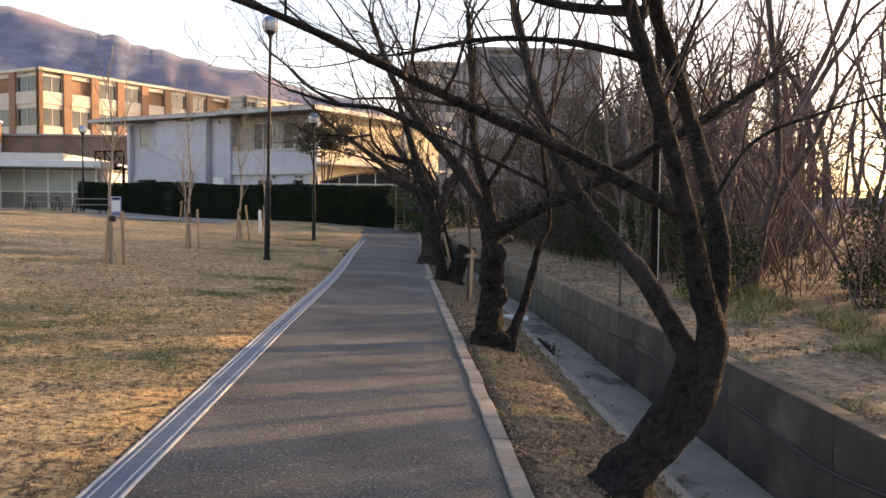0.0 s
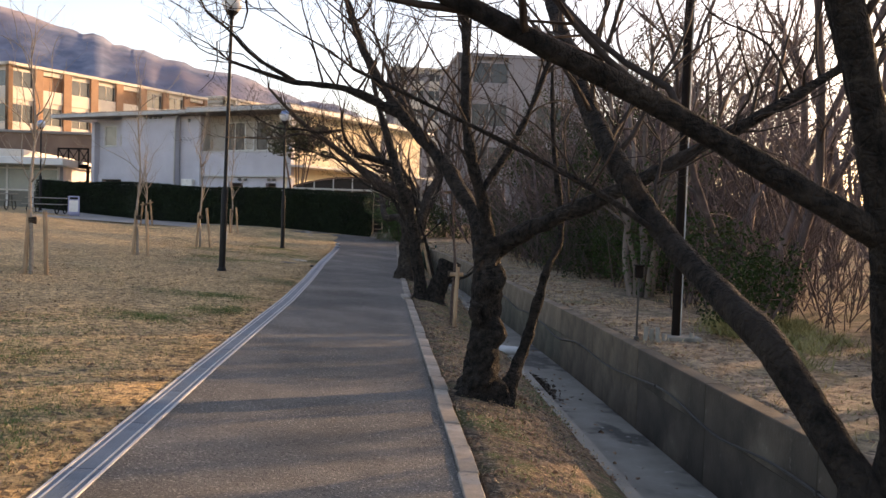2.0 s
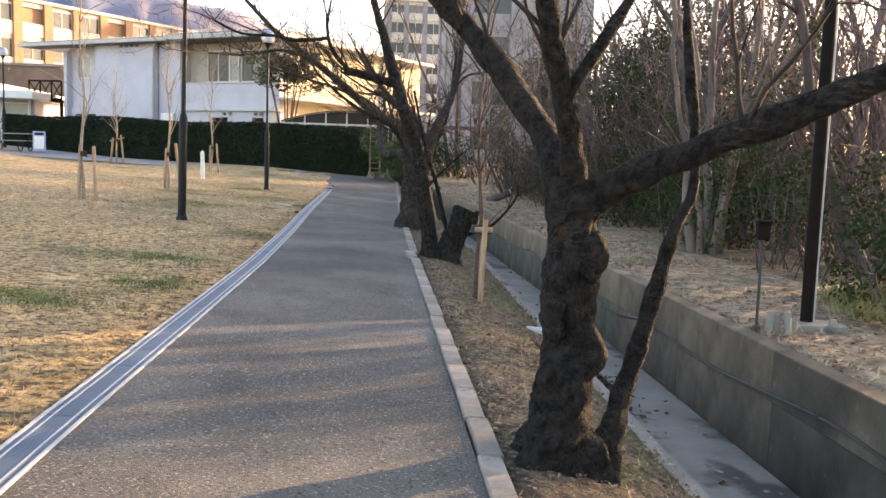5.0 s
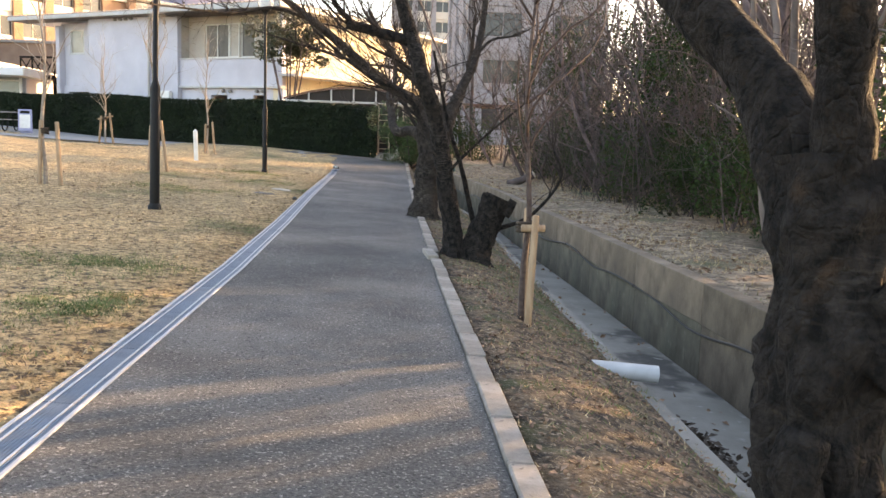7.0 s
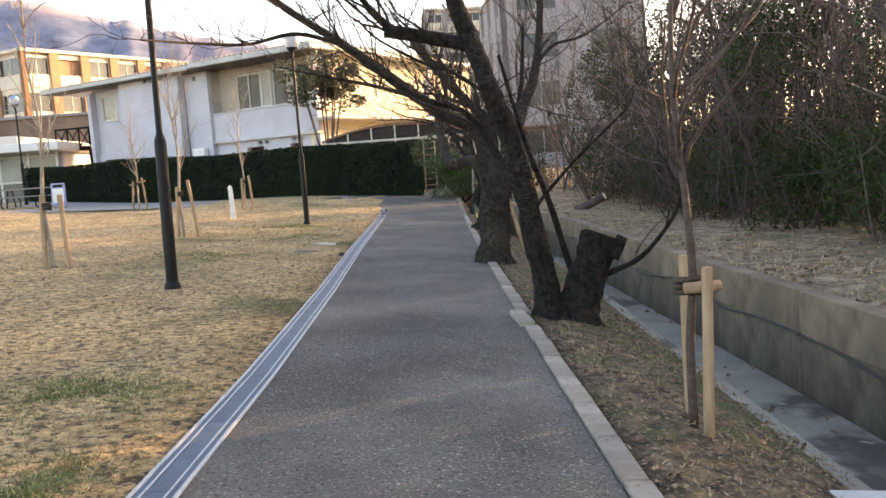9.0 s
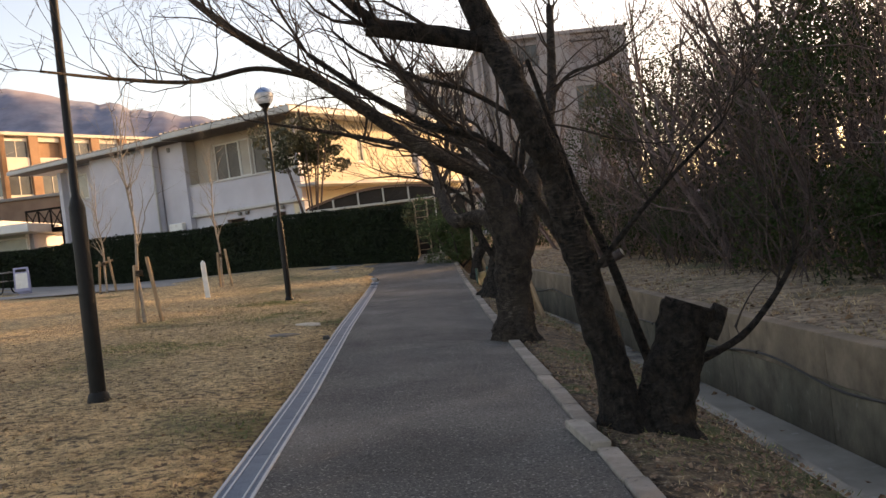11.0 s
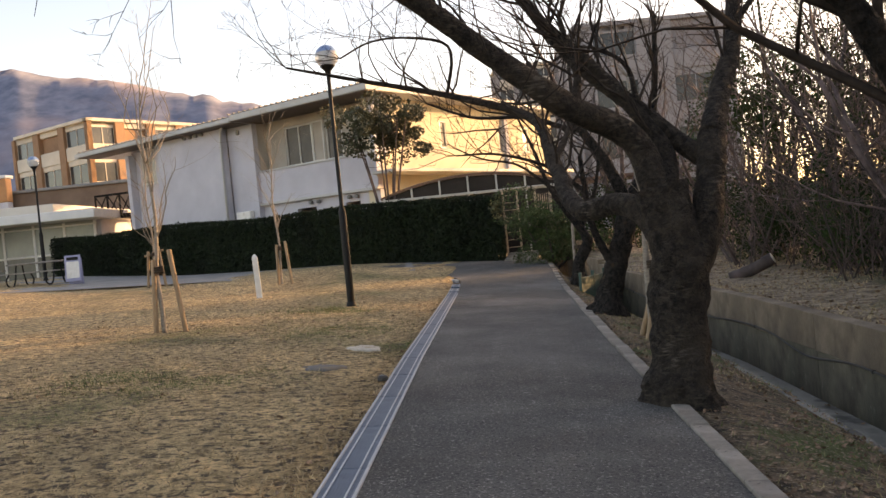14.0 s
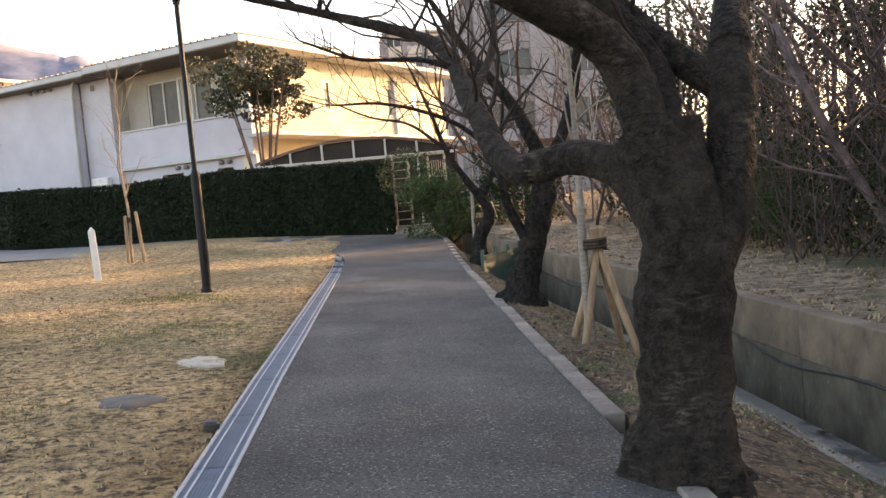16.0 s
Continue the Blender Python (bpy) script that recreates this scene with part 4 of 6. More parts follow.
tree((0.78, 18.2, level(0.78, 18.2)), L3,
     [([(0.82, 18.2, -0.25), (0.78, 18.2, 0.1), (0.7, 18.2, 0.6), (0.55, 18.12, 1.4), (0.38, 17.95, 1.9), (0.22, 18.15, 2.45)], 0.115, 0.08),
      ([(1.0, 18.25, -0.32), (1.04, 18.25, -0.05), (1.16, 18.25, 0.3), (1.27, 18.25, 0.56), (1.3, 18.25, 0.63)], 0.15, 0.165),
      ([(1.36, 18.2, 0.42), (1.42, 18.2, 0.52), (1.47, 18.2, 0.6)], 0.07, 0.045), ([(1.14, 18.2, 0.5), (1.13, 18.2, 0.62), (1.14, 18.22, 0.67)], 0.06, 0.03),
      ([(1.08, 18.35, 0.2), (1.02, 18.4, 0.34), (0.86, 18.4, 0.96), (0.69, 18.4, 1.47), (0.5, 18.5, 2.3)], 0.034, 0.016)],
     [([(0.22, 18.15, 2.45), (0.05, 18.2, 3.0), (-0.1, 18.4, 3.5), (-0.3, 18.5, 4.3)], 0.085, 0.03),
      ([(0.62, 18.17, 0.95), (0.53, 18.3, 1.18), (0.41, 18.38, 1.42), (0.25, 18.38, 1.7), (0.09, 18.38, 1.84), (-0.16, 18.4, 1.93), (-0.38, 18.4, 2.07), (-0.56, 18.4, 2.2), (-0.9, 18.5, 2.5)], 0.044, 0.016),
      ([(0.68, 18.1, 0.9), (0.85, 18.0, 1.1), (1.1, 17.95, 1.35), (1.5, 17.9, 1.7)], 0.022, 0.008),
      ([(1.3, 18.3, 0.25), (1.7, 18.4, 0.4), (2.05, 18.4, 0.85), (1.95, 18.4, 1.2)], 0.03, 0.012),
      ([(0.2, 18.12, 2.36), (-0.17, 18.05, 2.45), (-0.49, 18.0, 2.51)], 0.062, 0.052),
      ([(-0.41, 18.0, 2.51), (-0.59, 17.97, 2.68), (-0.7, 17.93, 2.89), (-0.73, 17.9, 3.2)], 0.034, 0.02),
      ([(-0.71, 17.9, 2.92), (-1.1, 17.73, 2.85), (-1.37, 17.55, 2.88), (-1.78, 17.38, 2.87), (-2.1, 17.2, 3.0)], 0.027, 0.012),
      ([(0.43, 18.0, 1.72), (0.42, 18.3, 1.85), (0.38, 18.6, 1.96), (0.12, 18.75, 2.18), (-0.19, 18.9, 2.33), (-0.59, 19.05, 2.59), (-0.77, 19.2, 2.79)], 0.026, 0.01)], 13, twigs=5.5)
L4 = "old bare cherry tree with thick bent trunk"
tree((0.6, 22.6, level(0.6, 22.6)), L4,
     [([(0.62, 22.6, -0.25), (0.62, 22.6, 0.05), (0.64, 22.6, 0.5), (0.68, 22.6, 0.95), (0.6, 22.68, 1.45)], 0.2, 0.185),
      ([(0.72, 22.6, 0.75), (0.86, 22.62, 1.05), (0.95, 22.7, 1.4), (1.05, 22.9, 1.8)], 0.115, 0.1)],
     [([(0.6, 22.68, 1.35), (0.45, 22.72, 1.82), (-0.05, 22.45, 2.1), (-0.65, 22.25, 2.57), (-1.2, 22.0, 3.0), (-1.9, 21.9, 3.5), (-2.6, 22.3, 4.2)], 0.112, 0.03),
      ([(-1.2, 22.0, 3.0), (-1.8, 22.0, 3.18), (-2.35, 21.5, 3.02), (-2.8, 20.6, 2.94), (-3.05, 19.6, 2.85)], 0.032, 0.01),
      ([(0.66, 22.65, 0.98), (0.52, 22.9, 1.28), (0.35, 23.2, 1.38), (0.1, 23.6, 1.38), (0.0, 24.5, 1.83), (-0.12, 25.6, 2.4), (-0.9, 26.1, 2.78), (-1.9, 26.0, 3.05), (-2.7, 25.8, 3.25)], 0.108, 0.013),
      ([(0.62, 22.7, 1.3), (0.72, 22.9, 1.7), (0.42, 23.0, 2.2), (0.17, 23.0, 2.5), (-0.14, 23.0, 2.85), (-0.5, 23.2, 3.4)], 0.07, 0.028),
      ([(1.05, 22.9, 1.8), (1.25, 23.3, 2.2), (1.45, 23.6, 2.6), (1.6, 24.0, 3.2), (1.7, 24.2, 4.0)], 0.098, 0.045),
      ([(0.0, 24.5, 1.83), (0.25, 25.0, 2.3), (0.3, 25.4, 2.9)], 0.04, 0.015),
      ([(1.0, 22.85, 1.62), (0.77, 22.97, 1.84), (0.59, 23.03, 2.04), (0.38, 23.1, 2.25), (0.19, 23.17, 2.44), (0.03, 23.23, 2.66), (-0.12, 23.3, 2.91), (-0.4, 23.5, 3.4)], 0.082, 0.032),
      ([(-1.0, 26.0, 2.76), (-0.9, 25.92, 3.16), (-0.98, 25.84, 3.34), (-1.4, 25.76, 3.42), (-1.75, 25.68, 3.39), (-2.06, 25.6, 3.24)], 0.022, 0.009),
      ([(0.04, 22.48, 2.03), (0.09, 22.53, 2.26), (0.06, 22.57, 2.43), (0.01, 22.6, 2.7)], 0.032, 0.018),
      ([(0.56, 23.0, 2.08), (0.53, 23.08, 2.37), (0.41, 23.15, 2.52), (0.21, 23.23, 2.61), (-0.01, 23.3, 2.54)], 0.024, 0.01),
      ([(1.5, 23.7, 2.75), (1.75, 23.6, 3.0), (2.2, 23.5, 3.1), (2.7, 23.4, 3.4)], 0.03, 0.01)], 14, twigs=5.2, bark=OLDBARK)
L5 = "bare cherry tree among leafy soil at the channel"
tree((0.9, 29.1, level(0.9, 29.1)), L5, [([(0.85, 29.1, -0.2), (0.95, 29.1, 0.3), (1.2, 29.1, 1.05), (1.3, 29.2, 1.5)], 0.17, 0.13)],
     [([(1.3, 29.2, 1.45), (1.0, 29.3, 2.2), (0.5, 29.6, 3.0), (0.1, 30, 3.8)], 0.1, 0.03), ([(1.3, 29.2, 1.4), (1.7, 29.4, 2.2), (1.9, 29.5, 3.2), (2.0, 29.6, 4.2)], 0.09, 0.03),
      ([(1.0, 29.1, 0.6), (0.75, 29.0, 1.2), (0.65, 28.9, 2.2)], 0.07, 0.03),
      ([(0.7, 29.5, 2.6), (0.0, 29.6, 2.9), (-0.8, 29.7, 3.0), (-1.5, 29.8, 3.3)], 0.045, 0.014), ([(0.68, 28.95, 1.7), (0.2, 29.0, 2.1), (-0.5, 29.0, 2.35), (-1.1, 29.1, 2.4)], 0.035, 0.012)], 15, twigs=5.5)
tree((0.97, 34.9, level(0.97, 34.9)), L5, [([(0.95, 34.9, -0.2), (1.0, 34.9, 0.4), (1.2, 34.9, 0.85), (1.0, 34.9, 1.3)], 0.14, 0.09)],
     [([(1.0, 34.9, 1.25), (0.55, 34.9, 2.0), (0.3, 35, 2.8), (0.0, 35, 3.6)], 0.07, 0.02), ([(1.1, 34.9, 1.1), (1.5, 35, 2.0), (1.7, 35, 3.2)], 0.06, 0.02),
      ([(0.5, 34.9, 2.1), (-0.1, 35, 2.6), (-0.8, 35.1, 2.8), (-1.4, 35.2, 3.1)], 0.035, 0.012)], 16, twigs=5.5)

# ---------------------------------------------------------------- lamps
def globe_material():
    m = bpy.data.materials.new("lamp_globe")
    m.use_nodes = True
    b = m.node_tree.nodes["Principled BSDF"]
    b.inputs["Base Color"].default_value = (0.62, 0.64, 0.66, 1)
    b.inputs["Roughness"].default_value = 0.12
    b.inputs["Transmission Weight"].default_value = 0.35
    return m


GLOBE = globe_material()
BLUECAP = material("blue_lamp_cap", (0.12, 0.22, 0.42), (0.2, 0.32, 0.52), 5, 0.3, 0.05, 40)


def lathe(name, profile, mat, parent, m, sides=20):
    """A turned shape from (radius, height) pairs."""
    v, f = [], []
    for r, z in profile:
        for k in range(sides):
            w = 2 * math.pi * k / sides
            v.append((r * math.cos(w), r * math.sin(w), z))
    for i in range(len(profile) - 1):
        for k in range(sides):
            k2 = (k + 1) % sides
            f.append((i * sides + k, i * sides + k2, (i + 1) * sides + k2, (i + 1) * sides + k))
    f.append(tuple(range(sides - 1, -1, -1)))
    f.append(tuple((len(profile) - 1) * sides + k for k in range(sides)))
    ob = mesh(name, v, f, mat, soft=True)
    ob.data.set_sharp_from_angle(angle=radians(40))
    ob.parent, ob.matrix_parent_inverse = parent, parent.matrix_world.inverted()
    ob.matrix_basis = m
    return ob


def park_lamp(x, y, height, lean=0.0, z=None):
    z = level(x, y) if z is None else z
    ob = empty("street_lamp", (x, y, z - 0.02), "black steel park lamp with a round globe on the lawn", "lamp", "park lamps")
    m = pose(x, y, z - 0.02, 0, lean, 0)
    lathe("base", [(0.095, 0), (0.095, 0.02), (0.085, 0.07), (0.068, 0.1)], BLACK, ob, m)
    lathe("pole", [(0.066, 0.1), (0.066, 1.66), (0.05, 1.72), (0.036, 1.76), (0.034, height - 0.36)], BLACK, ob, m)
    lathe("collar", [(0.05, height - 0.4), (0.055, height - 0.34), (0.11, height - 0.28), (0.13, height - 0.26), (0.13, height - 0.245), (0.04, height - 0.24)], BLACK, ob, m)
    R = 0.2
    g = [(R * math.cos(a), height - 0.09 + R * math.sin(a)) for a in np.linspace(-1.0, 0.35, 9)]
    lathe("globe", g, GLOBE, ob, m)
    g = [(max(0.005, R * 1.015 * math.cos(a)), height - 0.09 + R * 1.015 * math.sin(a)) for a in np.linspace(0.36, 1.56, 8)]
    lathe("cap", g, BLUECAP, ob, m)
    return ob


park_lamp(-3.19, 20.25, 5.5, 1.0)
park_lamp(-3.27, 31.4, 4.45)
park_lamp(-16.7, 46.0, 4.3)


# ---------------------------------------------------------------- young trees with stakes
def stake(ob, foot, head, r, mat=TIMBER):
    T = Tubes()
    f, h = Vector(foot), Vector(head)
    T.add([f, f.lerp(h, 0.4), h - (h - f).normalized() * 0.012, h], [r, r * 0.98, r * 0.96, r * 0.8], 9)
    s = part(T.done("stake", mat), ob)
    s.data.set_sharp_from_angle(angle=radians(40))
    return s


def rope(ob, at, r, turns=3, h=0.09):
    T = Tubes()
    n = turns * 10
    T.add([Vector((at[0] + r * math.cos(i * 0.628), at[1] + r * math.sin(i * 0.628), at[2] + h * (i / n - 0.5))) for i in range(n + 1)], [0.016] * (n + 1), 5)
    return part(T.done("rope", ROPE), ob)


def young_tree(x, y, height, seed, stakes, tie=0.85, label="slender bare young tree tied to wooden stakes", bar=0, low=0.5, wide=0.9, bark=YOUNG, girth=0.035):
    rng = random.Random(seed)
    z = level(x, y)
    ob = empty("young_tree", (x, y, z), label, "tree", "young trees")
    n = 9
    pts = [Vector((x, y, z - 0.1))]
    for i in range(1, n + 1):
        pts.append(Vector((x + 0.03 * math.sin(i * 1.1 + seed) * (i > 1), y + 0.03 * math.cos(i + seed) * (i > 1), z + height * 0.75 * i / n)))
    q = spline(pts, 0.15)
    T = Tubes()
    T.add(q, [girth * (1 - 0.8 * i / len(q)) for i in range(len(q))], 8, 0.08, rng)
    part(T.done("trunk", bark), ob)
    F = Tubes()
    for k in range(15):
        i = int(len(q) * rng.uniform(low * 0.75, 1.0)) - 1
        w = rng.uniform(0, 6.28)
        up = Vector((math.cos(w) * wide, math.sin(w) * wide, rng.uniform(1.0, 2.4)))
        sprout(F, q[i], up, height * rng.uniform(0.16, 0.36), 0.016 * (1 - 0.4 * i / len(q)), rng, 2, -0.03, 4, 2.0)
    sprout(F, q[-1], (0.05, 0, 1), height * 0.25, 0.009, rng, 2, -0.03, 4, 2.5)
    tagged(part(F.done("twigs", bark), ob), kind="stuff")
    for dx, dy, lx, ly, h in stakes:
        stake(ob, (x + dx, y + dy, level(x + dx, y + dy) - 0.15), (x + dx + lx, y + dy + ly, z + h), 0.029 if bar == 0.7 else 0.036)
    if bar:
        a, b = stakes[0], stakes[1]
        T = Tubes()
        p0, p1 = (Vector((x - 0.04, y - 0.09, z + bar)), Vector((x + 0.145, y - 0.075, z + bar))) if bar < 1 else (Vector((x + a[0] + a[2] * 0.9 - 0.1, y + a[1], z + a[4] - 0.12)), Vector((x + b[0] + b[2] * 0.9 + 0.1, y + b[1], z + b[4] - 0.1)))
        T.add([p0, p1], [0.03, 0.03], 8)
        part(T.done("cross_bar", TIMBER), ob)
    rope(ob, (x, y, z + tie), 0.062)
    return ob


two = [(-0.09, -0.05, 0.06, 0.02, 1.02), (0.22, 0.05, -0.04, 0.0, 1.0)]
young_tree(-5.46, 16.45, 4.7, 1, two)
young_tree(-5.5, 22.5, 4.5, 2, two)
young_tree(-5.25, 28.0, 4.6, 3, [(-0.1, -0.05, 0.06, 0.02, 1.0), (0.3, 0.05, -0.14, 0.0, 1.12)])
young_tree(-9.6, 38.4, 4.4, 4, [(-0.22, 0, 0.1, 0, 0.95), (0.28, 0, -0.12, 0, 1.05)], bar=1)
young_tree(-5.9, 36.9, 4.4, 5, [(-0.06, -0.06, 0.03, 0, 0.95), (0.25, 0, -0.08, 0, 1.02)])
young_tree(1.1, 14.95, 4.6, 6, [(0.03, -0.15, 0.03, 0.0, 0.81), (0.055, 0.25, 0.0, 0.0, 0.83)], tie=0.7, label="thin bare sapling with peeling bark between two stakes", girth=0.026, bar=0.7, low=0.5, wide=1.0, bark=REDBARK)


def tripod_tree(x, y, h, seed, mats=TIMBER):
    z = W(x + 0.09, y, -0.1).z
    ob = empty("young_tree", (x, y, z), "young bare tree held by a wooden tripod", "tree", "young trees")
    rng = random.Random(seed)
    q = spline([(x - 0.12, y, z - 0.1), (x - 0.13, y, z + 0.8), (x - 0.1, y + 0.05, z + 1.8), (x - 0.14, y, z + 3.0)], 0.15)
    T = Tubes()
    T.add(q, [0.045 - 0.03 * i / len(q) for i in range(len(q))], 8, 0.06, rng)
    part(T.done("trunk", YOUNG), ob)
    F = Tubes()
    for _ in range(12):
        i = rng.randint(len(q) // 2, len(q) - 1)
        sprout(F, q[i], (rng.gauss(0, 0.6), rng.gauss(0, 0.6), 1), rng.uniform(0.5, 1.1), 0.012, rng, 2, 0, 4, 2)
    tagged(part(F.done("twigs", YOUNG), ob), kind="stuff")
    for a in (0.9, 2.4, 3.9, 5.4):
        c, s = math.cos(a), math.sin(a)
        stake(ob, (x + c * 0.42, y + s * 0.42, z - 0.25), (x - c * 0.06, y - s * 0.06, z + h + 0.06), 0.034)
    rope(ob, (x - 0.03, y, z + h - 0.08), 0.1)
    return ob


tripod_tree(1.16, 26.3, 0.98, 7)
tripod_tree(1.1, 35.6, 0.9, 8)


# ---------------------------------------------------------------- small things on the lawn
def white_post():
    z = level(-5.57, 33.8)
    ob = empty("marker_post", (-5.57, 33.8, z), "white painted square marker post with a pointed top", "post")
    m = pose(-5.57, 33.8, z - 0.1, 0, -1.5, 20)
    bm = bmesh.new()
    vs = add_box(bm, (-0.055, -0.055, 0), (0.055, 0.055, 0.95), None, 0.008)
    top = bmesh.ops.create_cone(bm, cap_ends=True, segments=4, radius1=0.074, radius2=0.012, depth=0.06, matrix=pose(0, 0, 0.98, 0, 0, 45))
    o = part(from_bm("shaft", bm, WHITEPAINT), ob)
    o.matrix_basis = m


white_post()


TABLETOP = material("weathered_table_top", (0.17, 0.155, 0.15), (0.27, 0.25, 0.24), 6, 0.7, 0.2, 50)


def picnic_table(x, y, rz):
    z = level(x, y)
    ob = empty("picnic_table", (x, y, z), "dark metal picnic table with attached benches and looped legs", "table", "picnic tables")
    m = pose(x, y, z, 0, 0, rz)
    piece("table_top", (-0.85, -0.36, 0.68), (0.85, 0.36, 0.73), TABLETOP, ob, m)
    for s in (-1, 1):
        piece("bench", (-0.85, s * 0.72 - 0.14, 0.4), (0.85, s * 0.72 + 0.14, 0.44), TABLETOP, ob, m)
        for e in (-0.6, 0.6):
            T = Tubes()
            q = spline([(e, s * 0.2, 0.68), (e, s * 0.3, 0.3), (e, s * 0.45, 0.04), (e, s * 0.75, 0.03), (e, s * 0.9, 0.2), (e, s * 0.72, 0.4)], 0.08)
            T.add([m @ p for p in q], [0.025] * len(q), 6)
            part(T.done("leg", BLACK), ob)
    return ob


picnic_table(-17.2, 42.3, 8)
picnic_table(-15.2, 42.9, 4)


def sign_board():
    z = level(-13.9, 42.5)
    ob = empty("notice_board", (-13.9, 42.5, z), "small standing notice board, lilac grey with a white sheet", "sign")
    m = pose(-13.9, 42.5, z, -8, 0, 12)
    blue = material("lilac_board", (0.26, 0.27, 0.42), (0.33, 0.34, 0.5), 4, 0.5, 0.05, 40)
    piece("panel", (-0.24, 0, 0.1), (0.24, 0.03, 0.92), blue, ob, m)
    piece("sheet", (-0.19, -0.008, 0.2), (0.19, -0.003, 0.72), WHITEPAINT, ob, m, 0.0)
    piece("title_strip", (-0.17, -0.008, 0.76), (0.17, -0.003, 0.86), BLACK, ob, m, 0.0)
    piece("back_leg", (-0.22, 0.04, 0.0), (0.22, 0.07, 0.85), blue, ob, m @ pose(0, 0.3, 0.0, 10, 0, 0))


sign_board()


def ground_patch(name, gx, gy, rx, ry, mat, label, seed):
    """A low uneven flat stone, half sunk in the grass."""
    c = W(gx, gy)
    r = random.Random(seed)
    v, f, n = [], [], 22
    for ring, h in ((1.0, -0.03), (0.97, 0.004), (0.82, 0.016), (0.4, 0.02)):
        for k in range(n):
            w = 6.2832 * k / n
            q = ring * (1 + 0.55 * noise.noise(Vector((math.cos(w) * 1.4, math.sin(w) * 1.4, seed))) + 0.25 * noise.noise(Vector((math.cos(w) * 4, math.sin(w) * 4, seed))))
            v.append((rx * q * math.cos(w), ry * q * math.sin(w), h + 0.006 * noise.noise(Vector((k, ring * 7, seed)))))
    for i in range(3):
        for k in range(n):
            f.append((i * n + k, i * n + (k + 1) % n, (i + 1) * n + (k + 1) % n, (i + 1) * n + k))
    f.append(tuple(3 * n + k for k in range(n)))
    o = tagged(mesh(name, v, f, mat, soft=True), label, "stone")
    o.matrix_world = Matrix.Translation(c) @ pose(0, 0, 0, 0, LEAN, 24)


PALESTONE = material("pale_worn_stone", (0.42, 0.37, 0.3), (0.62, 0.56, 0.47), 9, 0.95, 0.6, 40, (0.3, 0.23, 0.14), 5, (0.52, 0.7))
DARKSTONE = material("dull_grey_stone", (0.1, 0.095, 0.09), (0.19, 0.18, 0.17), 7, 0.95, 0.6, 40, (0.2, 0.15, 0.09), 4, (0.5, 0.7))
ground_patch("flat_stone", -2.07, 25.8, 0.2, 0.26, PALESTONE, "pale flat stone half sunk in the lawn", 3)
ground_patch("flat_stone", -2.24, 24.45, 0.24, 0.2, DARKSTONE, "dull grey worn stone half sunk in the lawn", 5)


# ---------------------------------------------------------------- far end: gate, canopy, house tree, round shrub
def leaf_ball(n, rng, c, rx, ry, rz_, lumps=5, blob=(0.35, 0.62)):
    """Points of an uneven crown made of several overlapping clumps."""
    out = []
    blobs = [(rng.normal(size=3) * 0.45, rng.uniform(*blob)) for _ in range(lumps)]
    while len(out) < n:
        b, s = blobs[rng.integers(len(blobs))]
        d = rng.normal(size=3)
        d *= s * rng.uniform(0.72, 1.05) / np.linalg.norm(d)
        p = b + d
        out.append((c[0] + rx * p[0], c[1] + ry * p[1], c[2] + rz_ * p[2]))
    return out


def shrub(name, at, rx, ry, rz_, n, seed, label, size=(0.05, 0.09), stems=5, mat=SHRUBLEAF, group="evergreen shrubs", lumps=7, low=0.5, blob=(0.35, 0.62)):
    rng = np.random.default_rng(seed)
    pr = random.Random(seed)
    ob = empty(name, at, label, "shrub", group)
    x, y, z = at
    T = Tubes()
    for k in range(stems):
        w = 6.28 * k / stems + pr.random()
        q = spline([(x, y, z - 0.08), (x + 0.25 * rx * math.cos(w), y + 0.25 * ry * math.sin(w), z + rz_ * low * 0.6), (x + 0.55 * rx * math.cos(w), y + 0.55 * ry * math.sin(w), z + rz_ * (low + 0.6))], 0.2)
        T.add(q, [0.03 * max(0.6, rx) * (1 - 0.7 * i / len(q)) for i in range(len(q))], 6)
        for _ in range(2):
            i = pr.randint(len(q) // 2, len(q) - 1)
            sprout(T, q[i], (pr.gauss(0, 1), pr.gauss(0, 1), pr.gauss(0.6, 0.5)), rz_ * 0.5, 0.012, pr, 1, 0, 4, 2)
    part(T.done("stems", WOODBARK), ob)
    P = leaf_ball(n, rng, (x, y, z + rz_ * (low + 0.5)), rx, ry, rz_, lumps, blob)
    P = [p for p in P if p[2] > z + 0.05]
    tagged(part(cards("leaves", P, rng.uniform(*size, len(P)), mat, rng=rng), ob), kind="stuff")
    return ob


shrub("shrub", (0.85, 40.2, level(0.8, 40.2) - 0.1), 1.3, 1.0, 1.1, 13000, 21, "rounded dense green shrub at the gate", (0.03, 0.055), mat=GREENLEAF, low=0.35, lumps=12)
shrub("tree", (-4.1, 44.2, 0.5), 1.75, 1.4, 1.0, 7000, 27, "evergreen tree with open olive crown by the house", (0.05, 0.09), 9, OLIVELEAF, group="house trees", low=3.95, lumps=48, blob=(0.14, 0.3))


